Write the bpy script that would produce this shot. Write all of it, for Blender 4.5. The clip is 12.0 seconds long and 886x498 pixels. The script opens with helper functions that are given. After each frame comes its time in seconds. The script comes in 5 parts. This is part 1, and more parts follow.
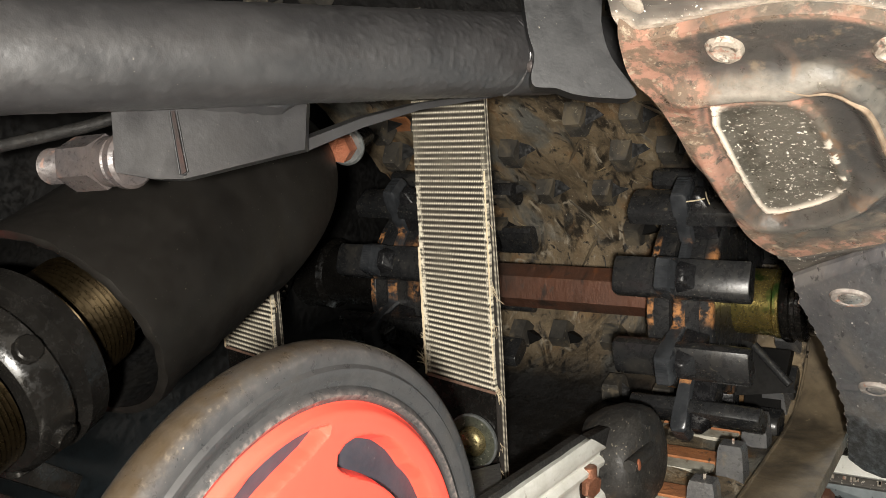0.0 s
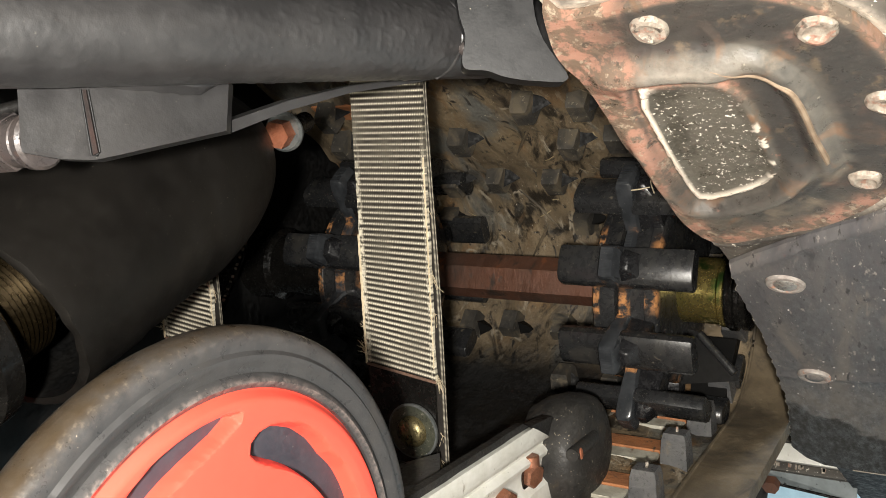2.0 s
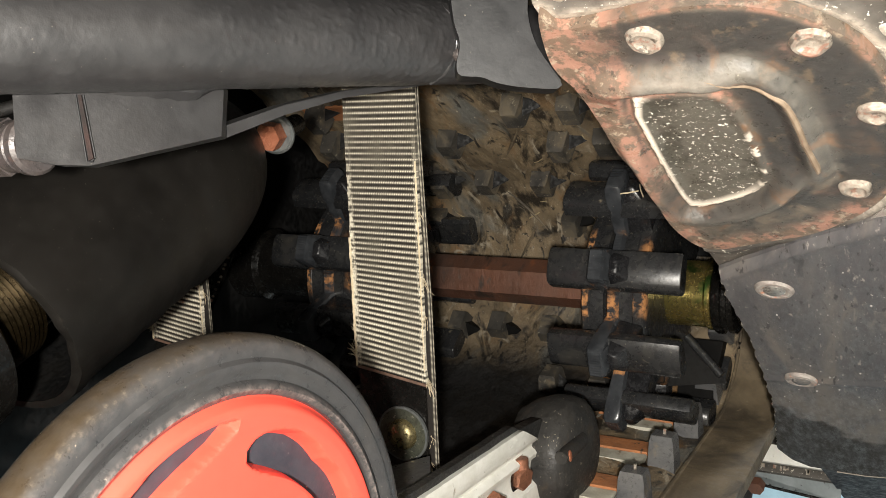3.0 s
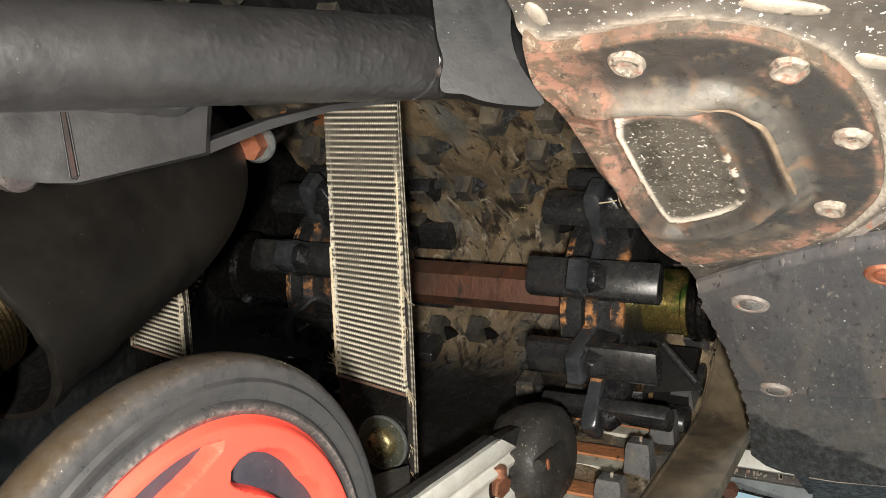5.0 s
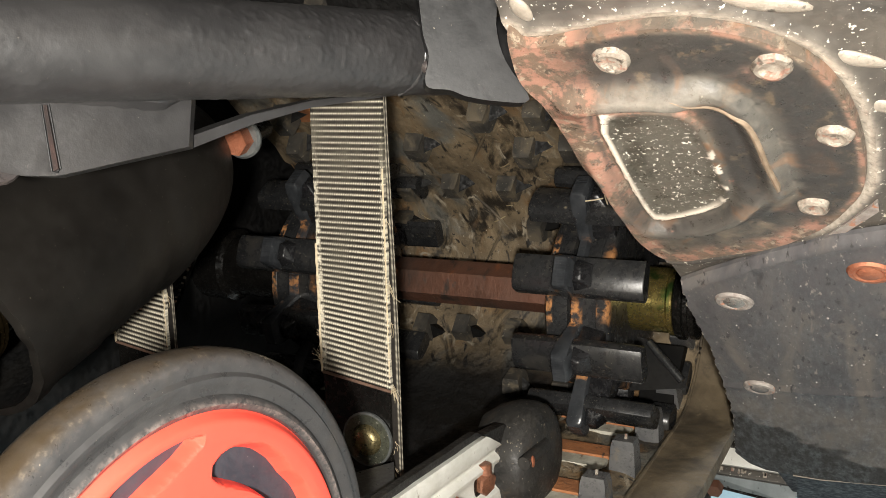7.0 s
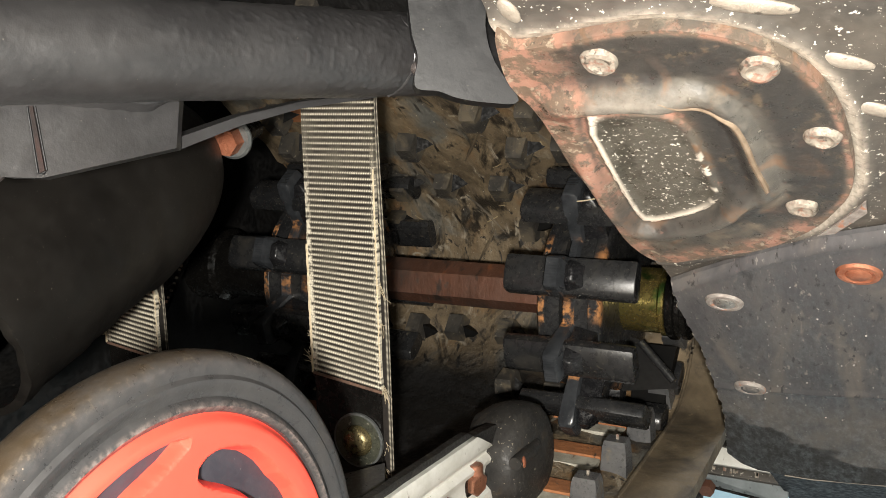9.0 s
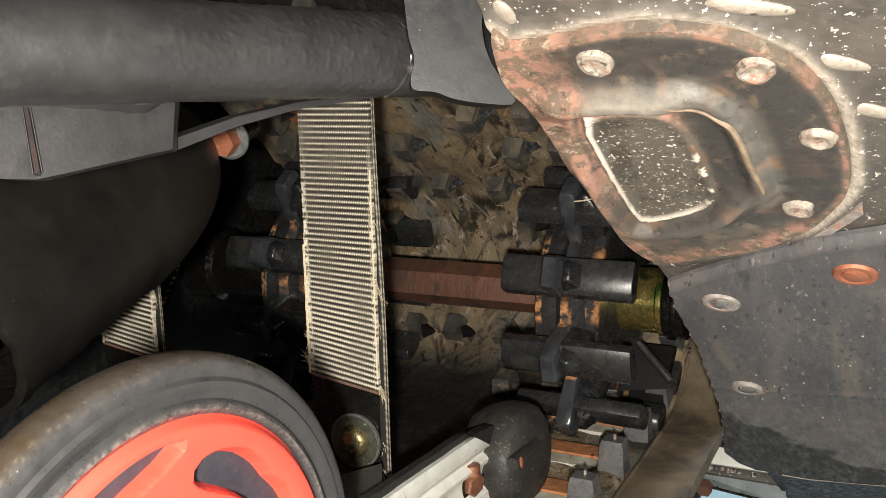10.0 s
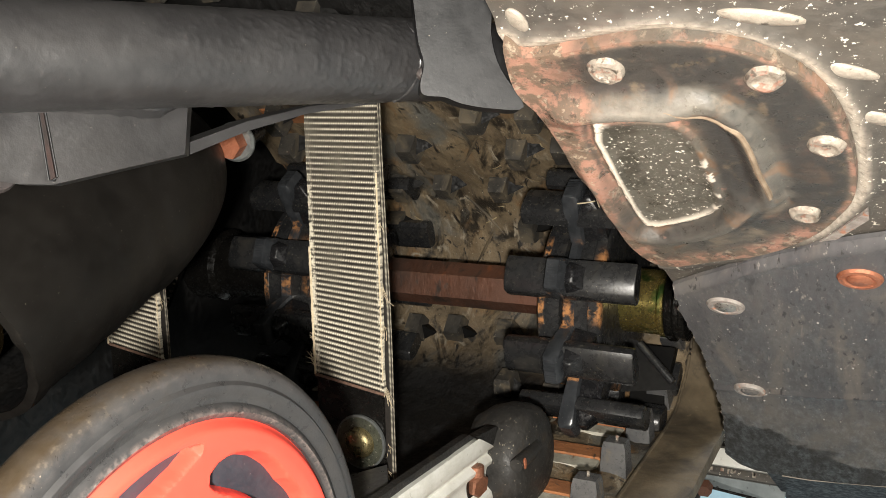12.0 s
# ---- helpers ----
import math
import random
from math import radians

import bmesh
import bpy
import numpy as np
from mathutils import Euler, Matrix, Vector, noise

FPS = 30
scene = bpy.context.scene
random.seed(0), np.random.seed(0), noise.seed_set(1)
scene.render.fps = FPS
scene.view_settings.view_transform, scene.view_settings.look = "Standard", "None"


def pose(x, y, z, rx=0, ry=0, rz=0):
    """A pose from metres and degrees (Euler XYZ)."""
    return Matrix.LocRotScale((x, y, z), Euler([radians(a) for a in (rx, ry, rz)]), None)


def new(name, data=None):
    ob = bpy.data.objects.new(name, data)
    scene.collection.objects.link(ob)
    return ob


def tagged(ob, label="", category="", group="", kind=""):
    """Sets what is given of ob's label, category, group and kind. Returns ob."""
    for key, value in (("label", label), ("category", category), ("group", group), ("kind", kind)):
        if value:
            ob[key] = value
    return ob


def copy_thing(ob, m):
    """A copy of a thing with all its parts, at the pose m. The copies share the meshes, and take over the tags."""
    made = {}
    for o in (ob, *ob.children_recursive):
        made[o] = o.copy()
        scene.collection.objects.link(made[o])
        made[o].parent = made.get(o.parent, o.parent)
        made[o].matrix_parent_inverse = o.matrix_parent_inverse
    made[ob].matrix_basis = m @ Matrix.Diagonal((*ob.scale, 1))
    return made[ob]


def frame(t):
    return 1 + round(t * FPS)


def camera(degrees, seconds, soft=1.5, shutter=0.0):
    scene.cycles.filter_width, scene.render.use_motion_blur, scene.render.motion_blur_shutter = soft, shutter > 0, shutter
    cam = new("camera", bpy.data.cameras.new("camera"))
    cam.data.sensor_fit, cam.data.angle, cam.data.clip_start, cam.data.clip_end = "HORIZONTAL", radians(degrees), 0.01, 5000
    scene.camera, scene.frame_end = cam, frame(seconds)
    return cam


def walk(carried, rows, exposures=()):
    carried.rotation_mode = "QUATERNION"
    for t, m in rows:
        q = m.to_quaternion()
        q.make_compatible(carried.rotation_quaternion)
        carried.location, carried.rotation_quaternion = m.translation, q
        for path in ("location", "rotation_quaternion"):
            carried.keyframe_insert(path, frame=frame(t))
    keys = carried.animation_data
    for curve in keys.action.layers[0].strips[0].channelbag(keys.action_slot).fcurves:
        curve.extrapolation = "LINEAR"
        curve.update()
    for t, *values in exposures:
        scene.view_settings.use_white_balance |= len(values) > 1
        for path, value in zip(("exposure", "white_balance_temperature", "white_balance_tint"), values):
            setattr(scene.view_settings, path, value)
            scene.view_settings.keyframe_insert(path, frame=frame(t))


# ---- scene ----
# The camera: a hand-held telephone under the machine, eye-relative rows in metres and degrees.
cam = camera(51.58, 12.0, soft=0.6)
EYE = 0.18
BASE = pose(0, 0, EYE, 22.5594, -15.9612, 28.7651)        # the machine's own axes: x along its axle, y forward
ROWS = [
    (0.0, 0.0000, 0.0000, 0.0000, 0.000, 0.000, -0.000),
    (0.5, 0.0010, 0.0004, 0.0005, -0.774, -0.065, -0.014),
    (1.0, 0.0133, 0.0020, -0.0015, -1.253, -0.143, -0.080),
    (1.5, 0.0161, 0.0033, -0.0031, -1.816, -0.220, -0.063),
    (2.0, 0.0144, 0.0064, -0.0033, -2.154, -0.404, 0.002),
    (2.5, 0.0089, 0.0053, 0.0020, -2.579, -0.523, -0.153),
    (3.0, 0.0107, 0.0053, -0.0001, -3.120, -0.549, -0.262),
    (5.0, 0.0081, 0.0028, 0.0074, -4.599, -0.724, -0.659),
    (5.5, 0.0085, 0.0031, 0.0052, -4.771, -0.743, -0.721),
    (6.0, 0.0098, 0.0037, 0.0054, -4.971, -0.767, -0.846),
    (6.5, 0.0103, 0.0038, 0.0043, -5.146, -0.785, -0.845),
    (7.0, 0.0097, 0.0031, 0.0062, -5.311, -0.783, -0.904),
    (9.0, 0.0122, 0.0033, 0.0072, -5.603, -0.842, -0.911),
    (9.5, 0.0126, 0.0035, 0.0078, -5.662, -0.856, -0.933),
    (10.0, 0.0130, 0.0034, 0.0079, -5.700, -0.890, -0.885),
    (10.5, 0.0122, 0.0032, 0.0086, -5.775, -0.900, -0.869),
    (11.0, 0.0120, 0.0035, 0.0087, -5.840, -0.921, -0.898),
    (11.5, 0.0081, 0.0036, 0.0089, -5.914, -0.985, -0.980),
    (12.0, 0.0073, 0.0013, 0.0102, -5.971, -0.993, -1.005),
]
walk(cam, [(t, BASE @ pose(x, y, z, 90 + pitch, roll, yaw)) for t, x, y, z, yaw, pitch, roll in ROWS])
LAMP_AT, LAMP_POWER = (0.050, -0.083, 0.126), 26.0

# ---- light: a small hand lamp beside the camera, and a dim ceiling tube in the room ----
world = bpy.data.worlds.new("room_air")
scene.world = world
world.use_nodes = True
world.node_tree.nodes["Background"].inputs[0].default_value = (0.9, 0.95, 1.0, 1)
world.node_tree.nodes["Background"].inputs[1].default_value = 0.02


def lamp(name, kind, m, energy, colour, **more):
    data = bpy.data.lights.new(name, kind)
    data.energy, data.color = energy, colour
    if "radius" in more:
        data.shadow_soft_size = more["radius"]
    if "size" in more:
        data.shape, data.size, data.size_y = "RECTANGLE", more["size"][0], more["size"][1]
    ob = new(name, data)
    ob.matrix_world = m
    return ob


lamp("hand_lamp", "POINT", pose(*LAMP_AT), LAMP_POWER, (1.0, 0.95, 0.87), radius=0.010)
lamp("ceiling_tube", "AREA", pose(0.2, 1.2, 2.55), 75, (0.92, 0.97, 1.0), size=(1.4, 0.15))


# ---- materials ----
def ramp(nt, fac, lo, hi):
    n = nt.nodes.new("ShaderNodeMapRange")
    n.interpolation_type = "SMOOTHSTEP"
    n.inputs[1].default_value, n.inputs[2].default_value = lo, hi
    nt.links.new(fac, n.inputs[0])
    return n.outputs[0]


def noise_tex(nt, vec, scale, detail=4.0, rough=0.6, warp=0.0):
    n = nt.nodes.new("ShaderNodeTexNoise")
    n.inputs["Scale"].default_value, n.inputs["Detail"].default_value = scale, detail
    n.inputs["Roughness"].default_value, n.inputs["Distortion"].default_value = rough, warp
    nt.links.new(vec, n.inputs["Vector"])
    return n.outputs["Fac"]


def mix(nt, fac, a, b):
    n = nt.nodes.new("ShaderNodeMix")
    n.data_type = "RGBA"
    for k, v in ((0, fac), (6, a), (7, b)):
        if isinstance(v, tuple):
            n.inputs[k].default_value = (*v, 1)
        elif isinstance(v, (int, float)):
            n.inputs[k].default_value = v
        else:
            nt.links.new(v, n.inputs[k])
    return n.outputs[2]


def times(nt, a, b):
    n = nt.nodes.new("ShaderNodeMath")
    n.operation = "MULTIPLY"
    for k, v in ((0, a), (1, b)):
        if isinstance(v, (int, float)):
            n.inputs[k].default_value = v
        else:
            nt.links.new(v, n.inputs[k])
    return n.outputs[0]


def attribute(nt, name):
    n = nt.nodes.new("ShaderNodeAttribute")
    n.attribute_name = name
    return n.outputs["Fac"]


def material(name, base, alt, scale=50, rough=0.6, metal=0.0, bump=0.3, layers=(), masks=(), rough_var=0.2, stretch=(1, 1, 1), grain=6.0, bump_scale=None, spec=0.5, grit=0.22, relief=0.002):
    """base and alt mottle each other; layers: (colour, noise scale, from, to, roughness, warp) laid over; masks: (attribute, colour, noise scale, lo, hi)."""
    m = bpy.data.materials.new(name)
    m.use_nodes = True
    nt = m.node_tree
    bsdf = nt.nodes["Principled BSDF"]
    tc = nt.nodes.new("ShaderNodeTexCoord")
    mp = nt.nodes.new("ShaderNodeMapping")
    mp.inputs["Scale"].default_value = stretch
    nt.links.new(tc.outputs["Object"], mp.inputs["Vector"])
    vec = mp.outputs[0]
    big = noise_tex(nt, vec, scale, 3.0)
    fine = noise_tex(nt, vec, scale * grain, 5.0, 0.7)
    col = mix(nt, ramp(nt, big, 0.32, 0.68), base, alt)
    col = mix(nt, times(nt, ramp(nt, fine, 0.35, 0.75), grit), col, tuple(min(1, c * 1.7 + 0.01) for c in alt))
    rgh = mix(nt, ramp(nt, fine, 0.3, 0.7), (max(0.03, rough - rough_var),) * 3, (min(1, rough + rough_var),) * 3)
    for k, (c, sc, lo, hi, r, warp) in enumerate(layers):
        off = nt.nodes.new("ShaderNodeMapping")
        off.inputs["Location"].default_value = (0.37 * (k + 1), 0.11, 0.71 * (k + 1))
        nt.links.new(vec, off.inputs["Vector"])
        f = ramp(nt, noise_tex(nt, off.outputs[0], sc, 6.0, 0.62, warp), lo, hi)
        col = mix(nt, f, col, c)
        rgh = mix(nt, f, rgh, (r, r, r))
    for at, c, sc, lo, hi in masks:
        grit = ramp(nt, noise_tex(nt, vec, sc, 5.0, 0.7), lo, hi)
        f = times(nt, attribute(nt, at), grit)
        col = mix(nt, f, col, c)
    nt.links.new(col, bsdf.inputs["Base Color"])
    nt.links.new(rgh, bsdf.inputs["Roughness"])
    bsdf.inputs["Metallic"].default_value = metal
    bsdf.inputs["Specular IOR Level"].default_value = spec
    if bump:
        b = nt.nodes.new("ShaderNodeBump")
        b.inputs["Strength"].default_value, b.inputs["Distance"].default_value = bump, relief
        nt.links.new(noise_tex(nt, vec, bump_scale or scale * grain * 0.7, 6.0, 0.65), b.inputs["Height"])
        nt.links.new(b.outputs[0], bsdf.inputs["Normal"])
    return m


RUST, ORANGE, PINK = (0.16, 0.07, 0.035), (0.42, 0.15, 0.04), (0.31, 0.168, 0.122)
MUD = (0.27, 0.20, 0.11)
DUST = ((0.30, 0.27, 0.22), 900, 0.690, 0.72, 0.8, 0.0)
arm_paint = material("satin_black_paint", (0.0205, 0.0200, 0.0208), (0.029, 0.028, 0.0285), 18, 0.40, 0.0, 0.14,
                     layers=[((0.10, 0.06, 0.045), 22, 0.70, 0.82, 0.6, 0.4), DUST], bump_scale=200, grit=0.14, rough_var=0.08, spec=1.0)
slot_rust = material("dark_rusty_slot", (0.030, 0.012, 0.009), (0.012, 0.007, 0.006), 120, 0.7, 0.0, 0.2, relief=0.0006)
saddle_paint = material("smooth_black_paint", (0.0095, 0.0097, 0.0104), (0.0150, 0.0150, 0.0158), 22, 0.42, 0.0, 0.05, layers=[((0.10, 0.065, 0.05), 30, 0.72, 0.84, 0.6, 0.4), DUST], bump_scale=300, grit=0.1, rough_var=0.06)
# Near-black for plain castings, lug shadows and the shade inside the shock cover.
shade_black = material("black_casting_and_shade", (0.003, 0.003, 0.003), (0.006, 0.0056, 0.005), 60, 0.6, 0.0, 0.1, layers=[((0.05, 0.045, 0.04), 300, 0.69, 0.74, 0.6, 0.0)], grit=0.05, spec=0.16)
nose_black = material("worn_nose_plastic", (0.017, 0.0165, 0.016), (0.030, 0.028, 0.025), 60, 0.55, 0.0, 0.22, layers=[((0.045, 0.036, 0.026), 50, 0.52, 0.72, 0.6, 1.0), ((0.30, 0.26, 0.20), 430, 0.650, 0.675, 0.7, 0.0), ((0.34, 0.14, 0.07), 110, 0.71, 0.73, 0.6, 0.2)], bump_scale=320, spec=0.35)
grit_grey = material("grey_grit", (0.30, 0.28, 0.26), (0.20, 0.19, 0.18), 300, 0.8, 0.0, 0.0)
deck_paint = material("worn_black_sheet", (0.050, 0.046, 0.041), (0.078, 0.069, 0.058), 45, 0.5, 0.0, 0.3, relief=0.0007,
                      layers=[((0.62, 0.58, 0.5), 240, 0.635, 0.665, 0.5, 0.1), ((0.70, 0.67, 0.60), 560, 0.64, 0.675, 0.5, 0.0)],
                      masks=[("wear", (0.60, 0.53, 0.44), 330, 0.16, 0.60)])
plate_paint = material("rusted_black_plate", (0.040, 0.040, 0.038), (0.085, 0.076, 0.062), 38, 0.42, 0.0, 0.5,
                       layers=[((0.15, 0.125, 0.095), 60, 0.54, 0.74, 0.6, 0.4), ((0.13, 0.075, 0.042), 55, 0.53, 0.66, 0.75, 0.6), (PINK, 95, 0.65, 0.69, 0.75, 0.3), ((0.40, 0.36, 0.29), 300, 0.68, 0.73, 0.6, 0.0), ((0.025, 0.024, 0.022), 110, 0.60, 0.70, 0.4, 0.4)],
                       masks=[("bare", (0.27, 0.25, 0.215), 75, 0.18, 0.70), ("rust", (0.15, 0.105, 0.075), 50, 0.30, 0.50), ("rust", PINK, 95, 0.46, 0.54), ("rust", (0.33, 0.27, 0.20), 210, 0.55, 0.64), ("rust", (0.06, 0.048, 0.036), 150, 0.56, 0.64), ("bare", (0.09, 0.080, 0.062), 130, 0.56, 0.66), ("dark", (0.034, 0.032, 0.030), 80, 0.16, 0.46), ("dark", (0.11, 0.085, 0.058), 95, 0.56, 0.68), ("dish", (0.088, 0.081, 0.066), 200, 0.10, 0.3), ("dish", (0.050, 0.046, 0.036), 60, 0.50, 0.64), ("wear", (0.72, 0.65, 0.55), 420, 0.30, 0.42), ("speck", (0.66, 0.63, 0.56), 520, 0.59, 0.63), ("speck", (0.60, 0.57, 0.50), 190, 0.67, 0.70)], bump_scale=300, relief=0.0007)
panel_plastic = material("scuffed_black_plastic", (0.062, 0.061, 0.065), (0.088, 0.086, 0.087), 26, 0.5, 0.0, 0.6, relief=0.0009, stretch=(1.7, 0.5, 1.0), spec=0.22,
                         layers=[((0.135, 0.122, 0.110), 13, 0.50, 0.70, 0.6, 1.2), ((0.20, 0.18, 0.16), 34, 0.58, 0.80, 0.7, 1.6), ((0.045, 0.044, 0.045), 60, 0.58, 0.70, 0.4, 1.2), ((0.24, 0.22, 0.20), 260, 0.60, 0.72, 0.7, 0.0), ((0.5, 0.48, 0.45), 420, 0.68, 0.71, 0.6, 0.0), ((0.040, 0.038, 0.038), 180, 0.60, 0.66, 0.5, 0.0)],
                         masks=[("mud", (0.17, 0.145, 0.12), 60, 0.2, 0.7), ("wet", (0.026, 0.0205, 0.0165), 30, 0.0, 0.1)])
cover_plastic = material("matt_black_cover", (0.0068, 0.0060, 0.0052), (0.0105, 0.0093, 0.0080), 24, 0.46, 0.0, 0.06, layers=[((0.05, 0.042, 0.032), 60, 0.66, 0.95, 0.7, 0.8), DUST], grit=0.05, rough_var=0.06, spec=0.28)
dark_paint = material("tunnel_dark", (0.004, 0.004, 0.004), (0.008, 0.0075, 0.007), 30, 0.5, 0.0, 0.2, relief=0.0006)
sprocket_plastic = material("black_sprocket_plastic", (0.0140, 0.0144, 0.0152), (0.0225, 0.0228, 0.0235), 34, 0.28, 0.0, 0.08,
                            layers=[((0.045, 0.042, 0.037), 40, 0.52, 0.78, 0.34, 1.2), ((0.20, 0.18, 0.14), 620, 0.645, 0.68, 0.7, 0.0), ((0.10, 0.085, 0.06), 170, 0.64, 0.72, 0.7, 0.6)], masks=[("rust", (0.46, 0.215, 0.085), 150, 0.43, 0.60)], grit=0.06, rough_var=0.05, bump_scale=500, spec=0.5)
wedge_plastic = material("dull_wedge_plastic", (0.010, 0.010, 0.011), (0.016, 0.016, 0.017), 40, 0.24, 0.0, 0.1, layers=[((0.14, 0.12, 0.10), 600, 0.68, 0.72, 0.7, 0.0)], grit=0.06)
rib_plastic = material("rubbed_rib_plastic", (0.024, 0.026, 0.029), (0.044, 0.047, 0.051), 90, 0.18, 0.0, 0.05,
                       layers=[((0.070, 0.070, 0.070), 200, 0.66, 0.76, 0.40, 0.4), ((0.16, 0.14, 0.11), 620, 0.68, 0.71, 0.6, 0.0)], masks=[("rust", (0.46, 0.215, 0.085), 150, 0.42, 0.60)], grit=0.06, rough_var=0.05)
track_rubber = material("muddy_track_rubber", (0.250, 0.188, 0.112), (0.125, 0.094, 0.058), 34, 0.62, 0.0, 1.0,
                        layers=[((0.030, 0.024, 0.017), 18, 0.48, 0.59, 0.45, 1.4), ((0.23, 0.130, 0.055), 18, 0.52, 0.68, 0.7, 1.0), ((0.36, 0.31, 0.23), 42, 0.57, 0.70, 0.85, 1.8), ((0.135, 0.132, 0.115), 17, 0.52, 0.66, 0.7, 0.8), ((0.025, 0.021, 0.017), 75, 0.56, 0.66, 0.45, 1.6), ((0.40, 0.36, 0.28), 430, 0.665, 0.695, 0.85, 0.0)], masks=[("belt_black", (0.010, 0.0095, 0.009), 40, 0.0, 0.15)], bump_scale=170, stretch=(1.0, 0.55, 0.8), grit=0.35, relief=0.0022)
lug_rubber = material("worn_lug_rubber", (0.030, 0.029, 0.027), (0.060, 0.054, 0.045), 60, 0.5, 0.0, 0.5, layers=[((0.12, 0.098, 0.066), 45, 0.48, 0.66, 0.8, 0.8), ((0.26, 0.23, 0.17), 300, 0.62, 0.70, 0.8, 0.0)], relief=0.001)
edge_rubber = material("brown_belt_edge", (0.115, 0.088, 0.055), (0.175, 0.135, 0.085), 40, 0.60, 0.0, 0.6, relief=0.0008,
                       layers=[((0.050, 0.040, 0.028), 11, 0.46, 0.66, 0.6, 0.6), ((0.060, 0.048, 0.034), 24, 0.48, 0.70, 0.6, 0.8), ((0.30, 0.245, 0.16), 110, 0.63, 0.75, 0.8, 0.8)], stretch=(1, 1, 1))
axle_rust = material("rusted_axle_steel", (0.075, 0.041, 0.029), (0.130, 0.056, 0.033), 16, 0.50, 0.2, 0.35, layers=[((0.060, 0.040, 0.031), 16, 0.46, 0.60, 0.5, 0.1), ((0.24, 0.085, 0.035), 38, 0.56, 0.66, 0.6, 0.1), ((0.045, 0.032, 0.026), 70, 0.58, 0.70, 0.5, 0.2), ((0.085, 0.055, 0.042), 240, 0.58, 0.70, 0.7, 0.0)], stretch=(1.2, 0.5, 0.5), bump_scale=260)
clip_rust = material("orange_rusted_clip", (0.48, 0.195, 0.075), (0.30, 0.125, 0.055), 60, 0.7, 0.1, 0.5, layers=[((0.10, 0.06, 0.04), 120, 0.6, 0.7, 0.6, 0.4)])
clip_bare = material("bare_clip_bar", (0.58, 0.56, 0.47), (0.40, 0.375, 0.30), 90, 0.5, 0.2, 0.3, layers=[((0.20, 0.10, 0.05), 110, 0.60, 0.7, 0.7, 0.4)])
gold_zinc = material("yellow_zinc", (0.50, 0.38, 0.13), (0.36, 0.30, 0.10), 45, 0.28, 0.9, 0.05, layers=[((0.06, 0.13, 0.03), 40, 0.55, 0.68, 0.3, 0.3)], grit=0.05, rough_var=0.06)
brass_thread = material("brassy_thread", (0.030, 0.021, 0.0095), (0.021, 0.0145, 0.0065), 60, 0.3, 0.9, 0.05, grit=0.05, rough_var=0.06)
steel = material("dull_steel", (0.32, 0.31, 0.29), (0.45, 0.43, 0.40), 90, 0.38, 0.8, 0.3, layers=[(RUST, 150, 0.62, 0.72, 0.8, 0.4)])
worn_steel = material("worn_steel_rivet", (0.34, 0.31, 0.28), (0.22, 0.19, 0.17), 200, 0.5, 0.2, 0.4, layers=[((0.40, 0.19, 0.12), 160, 0.56, 0.66, 0.7, 0.4)])
nut_steel = material("grey_painted_nut", (0.050, 0.046, 0.047), (0.075, 0.062, 0.058), 70, 0.4, 0.2, 0.2, layers=[((0.17, 0.10, 0.075), 120, 0.58, 0.7, 0.7, 0.4)])
bolt_rust = material("rusted_bolt", (0.40, 0.16, 0.09), (0.30, 0.10, 0.05), 120, 0.5, 0.5, 0.4)
copper = material("copper_brown_bolt", (0.34, 0.15, 0.09), (0.22, 0.10, 0.06), 160, 0.42, 0.6, 0.2)
worn_rivet = material("worn_rivet_head", (0.40, 0.36, 0.30), (0.25, 0.21, 0.17), 260, 0.45, 0.3, 0.4, layers=[(PINK, 190, 0.52, 0.62, 0.7, 0.2), ((0.12, 0.10, 0.08), 260, 0.55, 0.63, 0.6, 0.2)])
tan_rub = material("tan_rubbed_paint", (0.26, 0.20, 0.14), (0.17, 0.125, 0.085), 160, 0.55, 0.0, 0.3, relief=0.0006)
slot_worn = material("rubbed_slot_metal", (0.34, 0.30, 0.25), (0.25, 0.22, 0.18), 200, 0.5, 0.2, 0.3, layers=[((0.10, 0.09, 0.075), 150, 0.60, 0.68, 0.6, 0.2)])
rail_alloy = material("bare_rail_alloy", (0.80, 0.79, 0.73), (0.68, 0.67, 0.60), 50, 0.5, 0.1, 0.2, layers=[((0.25, 0.21, 0.15), 90, 0.62, 0.74, 0.7, 0.6), ((0.1, 0.09, 0.07), 300, 0.68, 0.73, 0.7, 0.0)])
slider_plastic = material("black_slider_plastic", (0.014, 0.0135, 0.013), (0.022, 0.021, 0.020), 60, 0.46, 0.0, 0.3, layers=[((0.05, 0.042, 0.032), 70, 0.56, 0.75, 0.7, 0.6), ((0.3, 0.28, 0.25), 420, 0.70, 0.73, 0.6, 0.2), ((0.30, 0.12, 0.05), 150, 0.73, 0.76, 0.6, 0.2), DUST], spec=0.3)
webbing = material("ribbed_webbing", (0.012, 0.010, 0.009), (0.020, 0.017, 0.014), 300, 0.85, 0.0, 0.2, masks=[("rib", (0.86, 0.785, 0.625), 700, 0.05, 0.35), ("soil", (0.10, 0.09, 0.07), 50, 0.25, 0.75)], spec=0.2)
thread = material("frayed_thread", (0.60, 0.51, 0.36), (0.45, 0.37, 0.25), 400, 0.9, 0.0, 0.0, spec=0.2)
